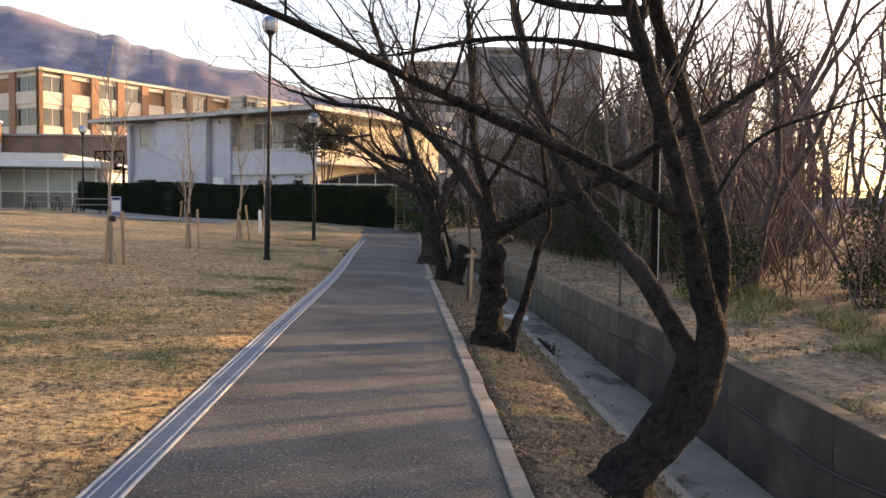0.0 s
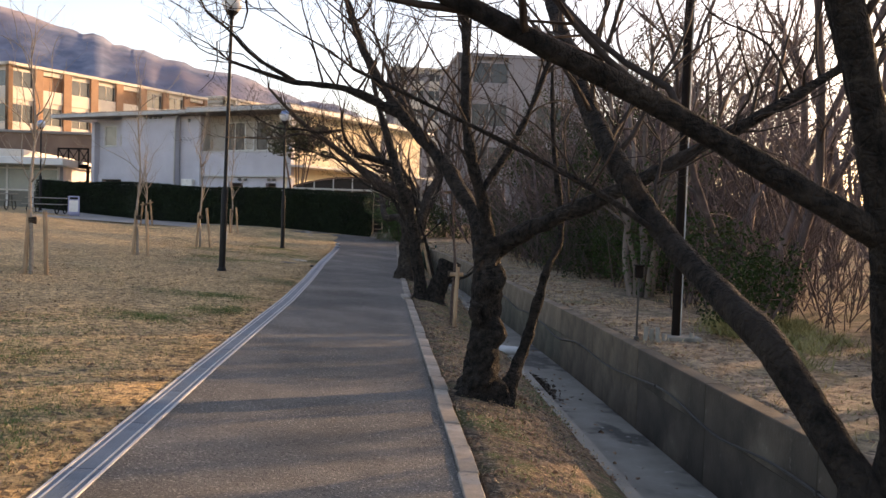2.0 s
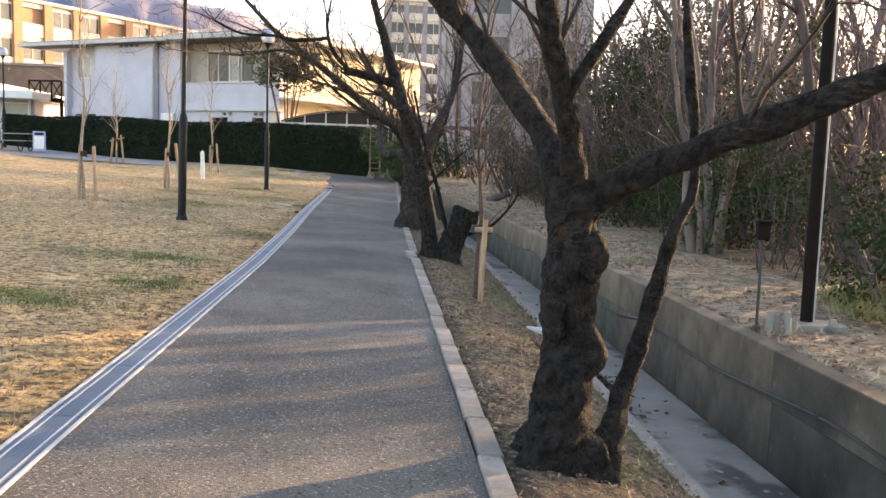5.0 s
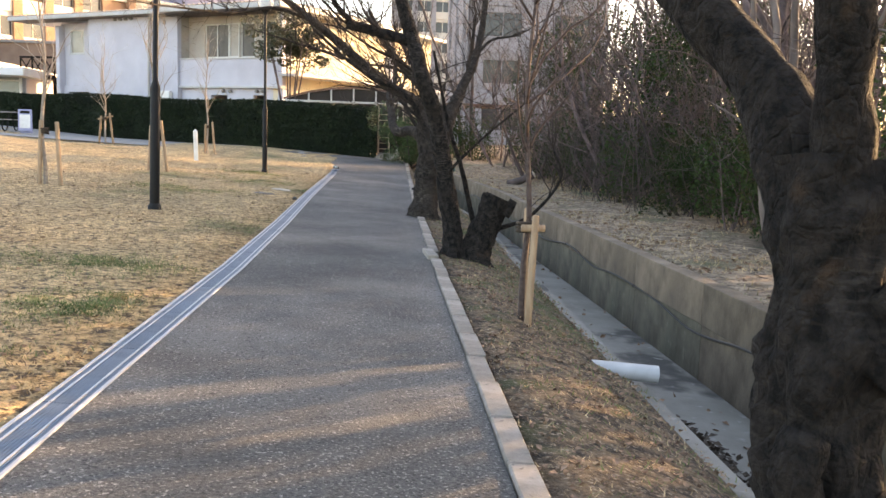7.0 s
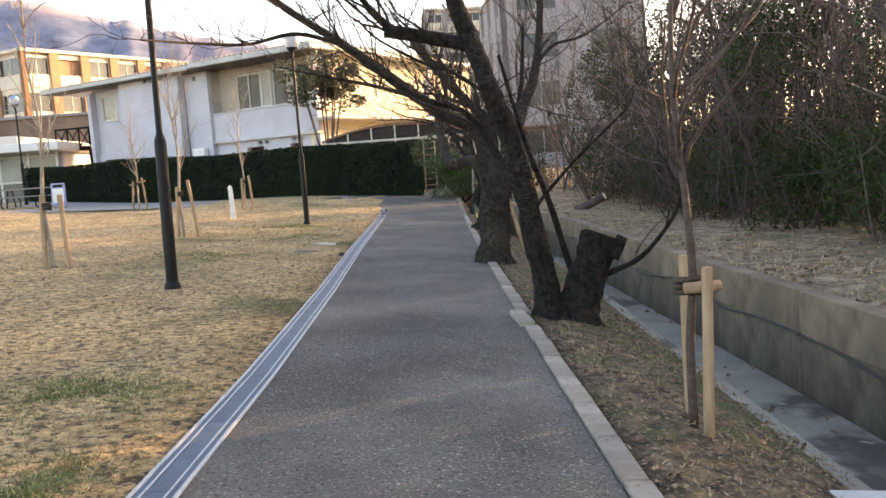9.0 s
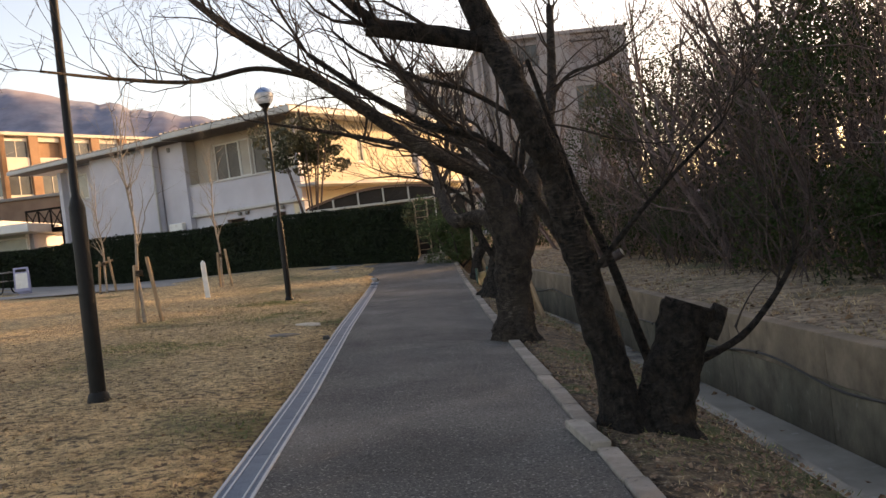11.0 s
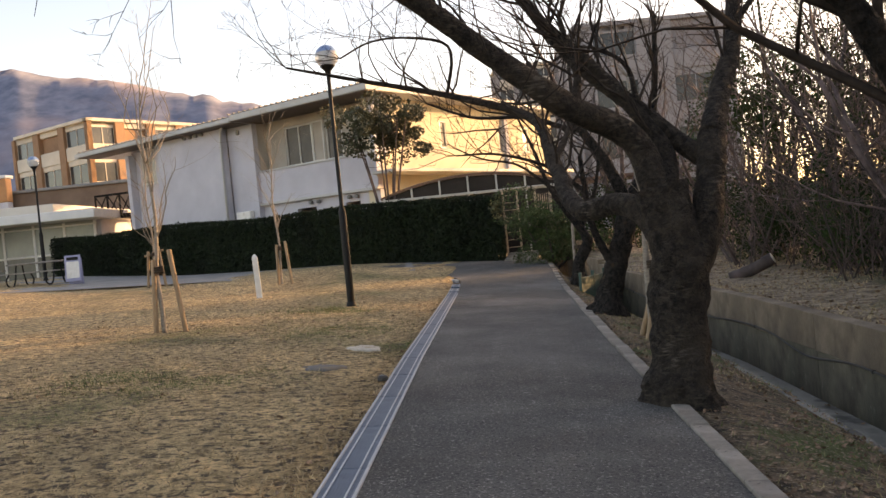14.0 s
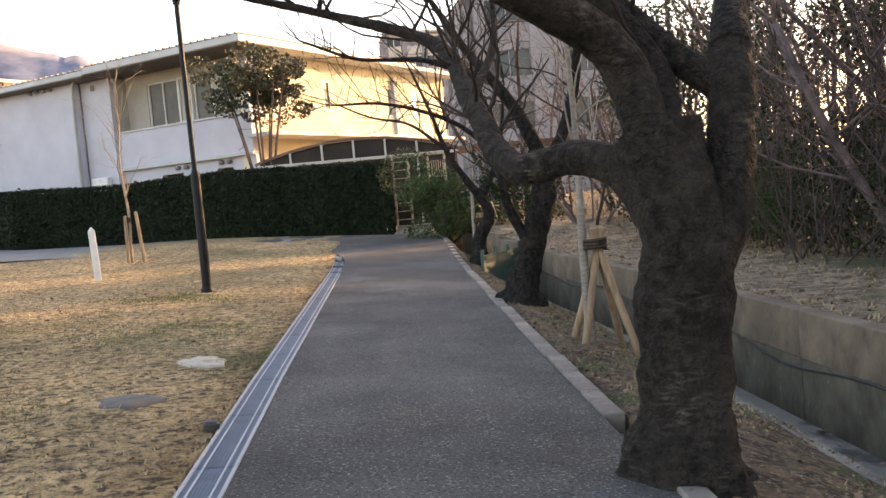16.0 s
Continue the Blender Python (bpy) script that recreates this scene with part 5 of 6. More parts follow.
def gate():
    x, y = -0.45, 42.3
    z = level(x, y)
    ob = empty("gate", (x, y, z), "pale lattice garden gate under a frame", "gate")
    m = pose(x, y, z, 0, 0, -8)
    # warm sunlight is put into the pale gate's paint colour
    sunlit_paint = material("sunlit_gate_paint", (0.42, 0.3, 0.2), (0.54, 0.4, 0.28), 5, 0.6, 0.1, 40)
    for u in (0.0, 0.42, 0.95, 1.4):
        piece("post", (u - 0.03, -0.03, 0), (u + 0.03, 0.03, 2.0), sunlit_paint, ob, m)
    for k in range(9):
        h = 0.12 + 0.22 * k
        piece("bar", (0.03, -0.012, h), (0.39, 0.012, h + 0.025), sunlit_paint, ob, m, 0.004)
    for k in range(7):
        piece("bar", (0.98 + 0.06 * k, -0.01, 0.1), (1.0 + 0.06 * k, 0.01, 1.85), sunlit_paint, ob, m, 0.004)
    piece("lintel", (-0.06, -0.05, 2.0), (1.46, 0.05, 2.08), sunlit_paint, ob, m)
    for k in range(3):
        piece("step", (0.02, -0.9 + 0.3 * k, -0.04), (0.95, -0.6 + 0.3 * k, 0.06 + 0.07 * k), KERB, ob, m)


gate()


def canopy():
    ob = empty("canopy", (-1.8, 44.6, 0.5), "arched brown steel canopy with glazed sides", "canopy")
    xs = np.linspace(-4.3, 1.5, 25)
    top = lambda x: 2.55 + 0.5 * (1 - ((x + 1.4) / 2.9) ** 2)
    v, f = [], []
    for x in xs:
        for y in (43.9, 46.6):
            for dz in (0.0, 0.07):
                v.append((x, y, top(x) + dz))
    for i in range(24):
        o, q = 4 * i, 4 * i + 4
        f += [(o, o + 1, q + 1, q), (o + 1, o + 3, q + 3, q + 1), (o + 3, o + 2, q + 2, q + 3), (o + 2, o, q, q + 2)]
    f += [(0, 2, 3, 1), (96, 97, 99, 98)]
    part(mesh("arched_roof", v, f, BROWNSTEEL), ob)
    for x in (-4.2, -3.3, -2.4, -1.5, -0.6, 0.3, 1.4):
        piece("post", (x - 0.03, 43.9, 0.4), (x + 0.03, 43.97, round(top(x), 2) + 0.02), PALECON if x < 1 else BROWNSTEEL, ob)
    piece("beam", (-4.25, 43.88, 2.46), (1.45, 43.98, 2.54), PALECON, ob)
    piece("glazing", (-4.2, 44.02, 0.5), (1.4, 44.05, 2.46), DIMPANE, ob, bevel=0.0)
    av, af = [], []
    for x in xs:
        for y in (44.02, 44.05):
            av += [(x, y, 2.545), (x, y, max(2.55, top(x) - 0.01))]
    for i in range(24):
        o, q = 4 * i, 4 * i + 4
        af += [(o, q, q + 1, o + 1), (o + 2, o + 3, q + 3, q + 2), (o + 1, q + 1, q + 3, o + 3), (o, o + 2, q + 2, q)]
    part(mesh("arched_glazing", av, af, DIMPANE), ob)
    piece("roof_edge", (1.5, 43.8, 2.5), (5.2, 46.0, 2.62), BROWNSTEEL, ob)
    for x in (2.2, 3.4, 4.6):
        piece("post", (x - 0.03, 43.85, 0.3), (x + 0.03, 43.92, 2.5), BROWNSTEEL, ob)


canopy()


def balcony():
    """Dark timber cross-braced balcony rail at the far side of the house."""
    ob = empty("balcony", (-19.0, 57.4, 1.0), "dark timber balcony with cross-braced rail", "balcony")
    m = pose(-20.1, 57.4, 3.72, 0, 0, -14)
    piece("deck", (0, 0, -0.12), (2.1, 1.5, 0.0), BROWNPOLE, ob, m)
    piece("rail", (0, 0, 1.0), (2.1, 0.08, 1.1), BROWNPOLE, ob, m), piece("rail", (0, 0, 0.0), (2.1, 0.08, 0.1), BROWNPOLE, ob, m)
    for u in (0.0, 0.7, 1.4, 2.02):
        piece("baluster", (u, 0.002, 0.1), (u + 0.08, 0.078, 1.0), BROWNPOLE, ob, m)
    for u in (0.08, 0.78, 1.48):
        for s in (-1, 1):
            piece("brace", (-0.52, 0.01, -0.025), (0.52, 0.06, 0.025), BROWNPOLE, ob, m @ pose(u + 0.3, 0.0, 0.55, 0, s * 56, 0))
    for u in (0.1, 1.9):
        piece("post", (u, 0.1, -3.2), (u + 0.14, 0.24, -0.13), BROWNPOLE, ob, m)


balcony()


# ---------------------------------------------------------------- right bank: poles, stubs, pipe, cable, log
def bank_z(x, y):
    return W(x + 0.09, y, 0.24 + 0.02 * max(0, (x - 3.1) / 0.35)).z


def utility_pole():
    x, y = 3.76, 12.95
    z = bank_z(x, y)
    ob = empty("utility_pole", (x, y, z), "dark brown utility pole with a pale conduit", "pole")
    lathe("shaft", [(0.052, -0.3), (0.052, 1.0), (0.047, 8.0)], BROWNPOLE, ob, pose(x, y, z))
    lathe("conduit", [(0.01, -0.2), (0.01, 7.9)], PVC, ob, pose(x + 0.058, y - 0.01, z), 10)
    piece("foot", (-0.2, -0.16, -0.06), (0.22, 0.13, 0.035), CONCRETE, ob, pose(x + 0.05, y - 0.05, z))


utility_pole()


def iron_rod():
    x, y = 3.16, 12.6
    z = bank_z(x, y)
    ob = empty("tap_post", (x, y, z), "thin iron post with a small tap box", "post")
    lathe("rod", [(0.013, -0.2), (0.013, 0.78)], CABLE, ob, pose(x, y, z), 8)
    lathe("collar", [(0.035, -0.02), (0.03, 0.05), (0.014, 0.06)], CABLE, ob, pose(x, y, z), 10)
    piece("box", (-0.05, -0.035, 0.76), (0.05, 0.035, 0.9), BROWNPOLE, ob, pose(x, y, z))
    piece("lid", (-0.065, -0.05, 0.9), (0.065, 0.05, 0.92), BROWNPOLE, ob, pose(x, y, z))


iron_rod()
STUBS = ((3.28, 12.63, 0.17), (3.37, 12.68, 0.14), (3.43, 12.6, 0.17), (3.54, 12.72, 0.08), (3.9, 12.78, 0.09))
for i, (x, y, h) in enumerate(STUBS):
    z = bank_z(x, y)
    st = empty("boundary_stub", (x, y, z), "short pale concrete boundary stub in the soil", "stub", "boundary stubs")
    lathe("shaft", [(0.029, -0.2), (0.029, h - 0.01), (0.022, h)], CONCRETE, st, pose(x, y, z, 3 * math.sin(i * 2.1), 4 * math.cos(i * 1.7), 0), 10)

pipe = empty("drain_pipe", tuple(W(2.0, 14.35, -0.33)), "short grey plastic drain pipe over the channel", "pipe")
pv, pf = [], []
for r, u in ((0.066, 0.0), (0.066, 0.5), (0.058, 0.5), (0.058, 0.0)):
    for k in range(20):
        w = 6.2832 * k / 20
        pv.append((u, r * math.cos(w), r * math.sin(w)))
for i in range(4):
    for k in range(20):
        pf.append((i * 20 + k, i * 20 + (k + 1) % 20, ((i + 1) % 4) * 20 + (k + 1) % 20, ((i + 1) % 4) * 20 + k))
pp = mesh("tube", pv, pf, PVC, pipe, soft=True)
pp.data.set_sharp_from_angle(angle=radians(40))
pp.matrix_parent_inverse = pipe.matrix_world.inverted()
pp.matrix_basis = Matrix.Translation(W(1.68, 14.42, -0.27)) @ pose(0, 0, 0, 0, 3, -6)

def cable_at(y):
    sag = abs(math.cos(math.pi * (y - 1.2) / 3.3)) ** 1.5
    return W(wall_x(y) + 0.14, y, -0.74) + Vector((-0.099, 0, 0.62 + 0.09 * sag - 0.06 * smooth((y - 8) / 8) + 0.03 * math.sin(y * 0.7) + 0.012 * math.sin(y * 3.1)))


q = [cable_at(2.0 + 0.2 * i) for i in range(171)]
T = Tubes()
T.add(q, [0.012] * len(q), 6)
cable = empty("cable", tuple(q[0]), "black cable clipped loosely along the channel wall", "cable")
part(T.done("sheath", CABLE), cable)
for k in range(10):
    piece("clip", (-0.02, -0.014, -0.016), (0.018, 0.014, 0.016), CABLE, cable, Matrix.Translation(cable_at(1.2 + 3.3 * (k + 1))), 0.004)

lg = empty("log", (3.75, 31.2, bank_z(3.75, 31.2)), "short weathered cut log lying on the bank", "log")
T = Tubes()
T.add(spline([(3.2, 31.4, bank_z(3.3, 31.3) + 0.03), (3.5, 31.3, bank_z(3.5, 31.3) + 0.13), (3.85, 31.15, bank_z(3.8, 31.2) + 0.32)], 0.08), [0.1] * 10, 12, 0.15, random.Random(4))
part(T.done("stem", WOODBARK), lg)
T = Tubes()
T.add([Vector((3.84, 31.155, bank_z(3.8, 31.2) + 0.315)), Vector((3.858, 31.147, bank_z(3.8, 31.2) + 0.325))], [0.092, 0.088], 12)
part(T.done("cut_face", PALECON), lg)

# green mesh fence where the channel bends away
fn = empty("channel_fence", tuple(W(1.5, 33.2, -0.3)), "low dark green panel fence across the channel bend", "fence")
for k in range(5):
    a = W(1.02 + 0.3 * k, 33.6 + 0.6 * k, -0.62)
    piece("panel", (0, -0.02, 0), (0.62, 0.02, 0.85), GREENNET, fn, Matrix.Translation(a) @ pose(0, 0, 0, 0, 0, 62))
    piece("post", (-0.03, -0.03, 0), (0.03, 0.03, 0.95), GREENNET, fn, Matrix.Translation(a) @ pose(0, 0, 0, 0, 0, 62))

# ---------------------------------------------------------------- woodland on the right bank
def bough(T, start, way, length, r, rng, left, seg=0.3, sides=4, kids=4.0, lift=0.04):
    """A crooked branch that carries finer ones and ends in a fork."""
    n = max(3, int(length / seg))
    p, d, pts = Vector(start), Vector(way).normalized(), [Vector(start)]
    bend = Vector((rng.gauss(0, 0.05), rng.gauss(0, 0.05), rng.gauss(lift, 0.04)))
    for _ in range(n):
        d = (d + bend + Vector((rng.gauss(0, 0.15), rng.gauss(0, 0.15), rng.gauss(0, 0.13)))).normalized()
        p = p + d * (length / n)
        pts.append(p.copy())
    if left <= 0:
        T.spike(pts, r)
        return
    rad = [r * (1 - 0.62 * i / n) for i in range(n + 1)]
    T.add(pts, rad, sides)
    count = max(2, round(kids * rng.uniform(0.7, 1.3)))
    for k in range(count):
        i = n if k < 2 else rng.randint(max(1, n // 3), n)
        side = Vector((rng.gauss(0, 1), rng.gauss(0, 1), rng.gauss(0.15, 0.7))).normalized()
        bough(T, pts[i], (pts[i] - pts[i - 1]).normalized() + side * rng.uniform(0.5, 0.95), length * rng.uniform(0.4, 0.72), max(0.0042, rad[i] * rng.uniform(0.5, 0.75)), rng, left - 1, seg * 0.8, 3, kids * 1.25, lift)


def wood_tree(seed, stems, height, r, bark=None, lean=0.4, kids=3.6):
    """A bare many-stemmed tree at the origin, to be copied: crooked stems that fork into a tangle of fine branches."""
    rng = random.Random(seed)
    ob = empty("woodland_tree", (0, 0, 0), "bare many-stemmed woodland tree with tangled brown branches", "tree", "woodland trees")
    F = Tubes()
    for k in range(stems):
        w = 6.28 * k / stems + rng.uniform(-0.5, 0.5)
        h = height * rng.uniform(0.35, 0.62)
        c, s = math.cos(w), math.sin(w)
        b = 0.13 * (stems > 1)
        out = lean * rng.uniform(0.3, 1.3)
        p, d, q = Vector((c * b, s * b, -0.3)), Vector((c * out, s * out, 1)).normalized(), [Vector((c * b, s * b, -0.3))]
        n = int(h / 0.28)
        for i in range(n):
            d = (d + Vector((rng.gauss(0, 0.085), rng.gauss(0, 0.085), 0.02))).normalized()
            p = p + d * (h / n)
            q.append(p.copy())
        q = spline(q, 0.2)
        girth = r * rng.uniform(0.7, 1.25)
        rad = [girth * (1 - 0.45 * i / len(q)) * (1 + 0.5 * math.exp(-i / 2.5)) for i in range(len(q))]
        T = Tubes()
        T.add(q, rad, 8, 0.16, rng)
        T.done("trunk", bark or WOODBARK, ob)
        for j in range(6):
            i = len(q) - 1 if j < 2 else rng.randint(len(q) // 3, len(q) - 1)
            a = rng.uniform(0, 6.28)
            way = d * (1.1 if j < 2 else 0.5) + Vector((math.cos(a), math.sin(a), rng.uniform(-0.1, 0.6))) * (0.45 if j < 2 else 0.8)
            bough(F, q[i], way, (height - h) * rng.uniform(0.3, 0.52) * (1 if j < 2 else 0.75), rad[i] * (0.75 if j < 2 else 0.4), rng, 2, 0.34, 5, kids)
    tagged(F.done("branches", bark or WOODBARK, ob), kind="stuff")
    return ob


protos = [wood_tree(101, 4, 8.5, 0.055), wood_tree(102, 3, 9.0, 0.07), wood_tree(103, 5, 7.5, 0.045), wood_tree(104, 2, 9.5, 0.1, lean=0.25, kids=4.2), wood_tree(105, 5, 6.5, 0.035, lean=0.6)]
pale = wood_tree(109, 6, 8.5, 0.066, PALEBARK, 0.22)
pale["label"] = "pale smooth-barked bare tree with several stems on the bank"
pale.matrix_world = pose(5.05, 18.75, bank_z(5.05, 18.75) - 0.05, 0, 0, 40)
NEAR = [(7.7, 18.9), (6.0, 15.3), (7.4, 10.8), (6.7, 22.3), (6.0, 25.5), (5.7, 28.7), (6.2, 20.6), (6.6, 17.0), (7.7, 13.6), (8.2, 9.0), (7.2, 23.6), (6.6, 27.2), (5.6, 32.0), (7.0, 30.5), (4.4, 34.6), (6.0, 36.5), (3.9, 38.5),
        (8.7, 11.5), (9.1, 22.0), (8.9, 26.0), (8.6, 33.5), (7.6, 38.5), (5.4, 41.5), (8.6, 6.5), (10.8, 24.0), (10.6, 29.5), (10.2, 36), (12.8, 27), (12.6, 33), (7.8, 44), (10.8, 42), (13.5, 39), (3.0, 43.5), (11.5, 9.0),
        (14.5, 23.5), (15.0, 30), (16, 36), (16.5, 26)]
rng = random.Random(77)
for i, (x, y) in enumerate(NEAR):
    m = pose(x, y, bank_z(x, y) - 0.05, 0, 0, rng.uniform(0, 360)) @ Matrix.Scale(rng.uniform(0.85, 1.15), 4)
    if i < 5:
        protos[i].matrix_world = m
    else:
        copy_thing(protos[rng.randrange(5)], m)

# evergreen undergrowth
u1 = shrub("shrub", (0, 0, 0), 1.1, 1.1, 1.0, 2200, 31, "dark green evergreen undergrowth shrub on the bank", (0.035, 0.065), 4, low=0.3, lumps=10)
u2 = shrub("shrub", (0, 0, 0), 0.9, 0.9, 1.5, 2300, 32, "tall dark evergreen undergrowth shrub on the bank", (0.035, 0.065), 4, low=0.35, lumps=10)
u4 = shrub("tree", (0, 0, 0), 1.5, 1.5, 1.6, 4200, 34, "dark evergreen woodland tree with a high crown", (0.035, 0.065), 3, group="woodland evergreens", low=1.6, lumps=12)
for i, (x, y, s) in enumerate([(6.4, 28.0, 1.0), (7.8, 33.0, 1.2), (5.8, 38.0, 1.1), (9.2, 29.0, 1.3), (8.6, 40.5, 1.2)]):
    m = pose(x, y, bank_z(x, y) - 0.05, 0, 0, 67.0 * i) @ Matrix.Scale(s, 4)
    if i == 0:
        u4.matrix_world = m
    else:
        copy_thing(u4, m)
u3 = shrub("shrub", (0, 0, 0), 1.6, 1.6, 2.0, 3000, 33, "small dark evergreen tree in the undergrowth", (0.03, 0.06), 3, low=0.3, lumps=16)
TALLBRUSH = []
UNDER = [(5.0, 13.6, 0, 0.75), (5.6, 17.6, 1, 0.9), (6.2, 19.4, 0, 1.1), (5.2, 21.0, 1, 0.8), (6.0, 23.6, 2, 0.5), (5.6, 27.0, 1, 1.1), (6.6, 25.3, 0, 1.2), (7.4, 21.5, 2, 0.61), (6.8, 12.4, 0, 0.7), (7.4, 10.0, 1, 1.1),
         (7.4, 28.6, 2, 0.66), (5.6, 30.4, 0, 1.2), (6.4, 33.8, 2, 0.61), (4.6, 36.8, 1, 1.0), (5.6, 39.2, 2, 0.55), (3.2, 40.8, 0, 1.1), (9.6, 24.6, 2, 0.72), (9.8, 31.5, 2, 0.72), (11.6, 15.6, 2, 0.72), (8.0, 36.4, 2, 0.72), (12.0, 34.5, 2, 0.77), (11.8, 27.5, 2, 0.77), (2.4, 42.0, 0, 1.2), (4.2, 45.0, 2, 0.61), (9.6, 40.5, 2, 0.77),
          
         (8.4, 14.6, 1, 1.1), (5.3, 32.6, 1, 0.9), (5.0, 34.6, 0, 1.1), (6.6, 31.2, 0, 1.2), (5.4, 36.0, 0, 1.0), (6.6, 39.6, 1, 1.1),
         (5.5, 20.2, 0, 0.9), (5.9, 22.0, 1, 0.8), (5.3, 23.4, 0, 1.0), (5.8, 24.6, 1, 0.9), (5.2, 26.2, 0, 0.9), (5.7, 28.6, 0, 1.1), (5.1, 31.4, 0, 0.9), (6.9, 20.8, 2, 0.5), (7.0, 24.2, 2, 0.55), (8.4, 20.0, 2, 0.7), (8.2, 25.6, 2, 0.7),
         (5.8, 33.6, 2, 0.95), (7.2, 35.2, 2, 0.9), (7.0, 30.6, 2, 0.85), (7.4, 26.4, 2, 0.8), (14.0, 42.0, 2, 1.1), (17.5, 47.0, 2, 1.2), (11.5, 46.5, 2, 1.1), (21.0, 41.0, 2, 1.2), (19.0, 35.0, 2, 1.1), (15.5, 52.0, 2, 1.3)]
for i, (x, y, k, s) in enumerate(UNDER):
    m = pose(x, y, bank_z(x, y) - 0.05, 0, 0, rng.uniform(0, 360)) @ Matrix.Scale(s * rng.uniform(0.9, 1.1), 4)
    if i == 0:
        u1.matrix_world = m
    elif i == 1:
        u2.matrix_world = m
    elif i == 4:
        u3.matrix_world = m
    elif k < 2 or y > 30 or i % 3 == 0 or x > 11:
        copy_thing((u1, u2, u3)[k], m)
    else:
        TALLBRUSH.append((x, y, 1.7 + 0.6 * s))


def brush(seed):
    """A bare brown thicket of thin upright shoots."""
    r = random.Random(seed)
    ob = empty("thicket", (0, 0, 0), "bare brown thicket of thin tangled shoots", "shrub", "thickets")
    T = Tubes()
    for _ in range(34):
        a, d = r.uniform(0, 6.28), r.uniform(0, 1) ** 0.5 * 0.9
        bough(T, (math.cos(a) * d, math.sin(a) * d, -0.1), (r.gauss(0, 0.35), r.gauss(0, 0.35), 1), r.uniform(0.9, 2.0), r.uniform(0.006, 0.012), r, 1, 0.35, 3, 5.0)
    tagged(T.done("shoots", WOODBARK, ob), kind="stuff")
    return ob


thickets = [brush(201), brush(202)]
BRUSH = [(5.3, 24.0), (5.0, 26.4), (5.2, 29.6), (5.5, 31.5), (4.8, 33.0), (6.2, 22.0), (5.9, 16.4), (6.3, 14.6), (4.6, 40.4), (6.8, 19.0), (7.0, 12.4), (6.2, 35.0), (7.6, 25.0), (8.2, 30.0), (7.6, 17.4), (8.6, 22.6), (3.6, 42.6), (8.0, 13.8), (5.7, 27.8), (6.3, 30.0), (5.0, 35.6), (5.6, 38.0)]
for i, (x, y) in enumerate(BRUSH):
    m = pose(x, y, bank_z(x, y) - 0.05, 0, 0, rng.uniform(0, 360)) @ Matrix.Scale(rng.uniform(0.8, 1.25), 4)
    if i < 2:
        thickets[i].matrix_world = m
    else:
        copy_thing(thickets[i % 2], m)
TALLBRUSH += [(7.0, 16.2, 1.9), (6.8, 22.6, 2.0), (6.4, 26.2, 1.9), (6.0, 29.4, 2.0), (6.4, 32.6, 2.2), (8.0, 28.2, 2.5), (7.6, 19.6, 2.1), (8.6, 31.8, 2.6), (11.0, 31.0, 2.6), (9.2, 34.8, 2.4), (9.8, 27.6, 2.3)]
for i, (x, y, size) in enumerate(TALLBRUSH):
    t = copy_thing(thickets[i % 2], pose(x, y, bank_z(x, y) - 0.1, 0, 0, rng.uniform(0, 360)) @ Matrix.Scale(size * rng.uniform(0.9, 1.15), 4))
    t["label"] = "tall bare brown thicket in the woodland"

# the wood goes on behind, in one mass
FW = Tubes()
for k in range(130):
    x, y = (rng.uniform(17, 62), rng.uniform(2, 46)) if k < 42 else (rng.uniform(9, 50), rng.uniform(47, 82)) if k < 95 else (rng.uniform(9.5, 27), rng.uniform(38, 62))
    h = rng.uniform(6, 10)
    z = bank_z(x, y)
    q = spline([(x, y, z - 0.2), (x + rng.gauss(0, 0.4), y + rng.gauss(0, 0.4), z + h * 0.45), (x + rng.gauss(0, 0.9), y + rng.gauss(0, 0.9), z + h)], 1.2)
    FW.add(q, [0.13 * (1 - 0.8 * i / len(q)) for i in range(len(q))], 5)
    for _ in range(9):
        i = rng.randint(1, len(q) - 1)
        bough(FW, q[i], (rng.gauss(0, 1), rng.gauss(0, 1), rng.uniform(0.2, 1.2)), rng.uniform(1.6, 3.4), 0.05, rng, 1, 0.9, 3, 4.0)
tagged(FW.done("far_woods", WOODBARK), "bare brown woodland further back", "woods", kind="stuff")

# ---------------------------------------------------------------- grass, leaves
def scatter(name, n, place, size, mat, label, seed, blade=False):
    """Very many small blades or leaves on the ground."""
    r = np.random.default_rng(seed)
    P = place(r, n)
    if not blade:
        o = cards(name, P, r.uniform(*size, len(P)), mat, rng=r, tilt=0.35, long=1.4, lift=1.0)
    else:
        n = len(P)
        P = np.asarray(P)
        h = r.uniform(*size, (n, 1))
        w = r.uniform(0, 6.283, n)
        d = np.stack([np.cos(w), np.sin(w), 0 * w], 1)
        s = np.stack([-np.sin(w), np.cos(w), 0 * w], 1)
        tip = P + d * h * r.uniform(0.4, 1.3, (n, 1)) + np.array([0, 0, 1]) * h * r.uniform(0.3, 0.9, (n, 1))
        wide = np.minimum(0.002 + 0.05 * h, 0.007)
        V = np.stack([P - s * wide, P + s * wide, tip], 1).reshape(-1, 3)
        o = mesh(name, V.tolist(), np.arange(n * 3).reshape(-1, 3).tolist(), mat)
    return tagged(o, label, name.replace("_", " "), kind="stuff")


def on_lawn(r, n):
    out = []
    y = 3.2 + 30 * r.random(n) ** 1.15
    x = -1.5 - 5.5 * r.random(n) ** 1.25
    for a, b in zip(x, y):
        gx = min(a, drain_x(b) - 0.03)
        p = W(gx, b)
        p.z += 0.02 * (noise.noise(Vector((gx * 1.3, b * 1.3, 0))) + 0.5 * noise.noise(Vector((gx * 4, b * 4, 3)))) - 0.004
        out.append(tuple(p))
    return out


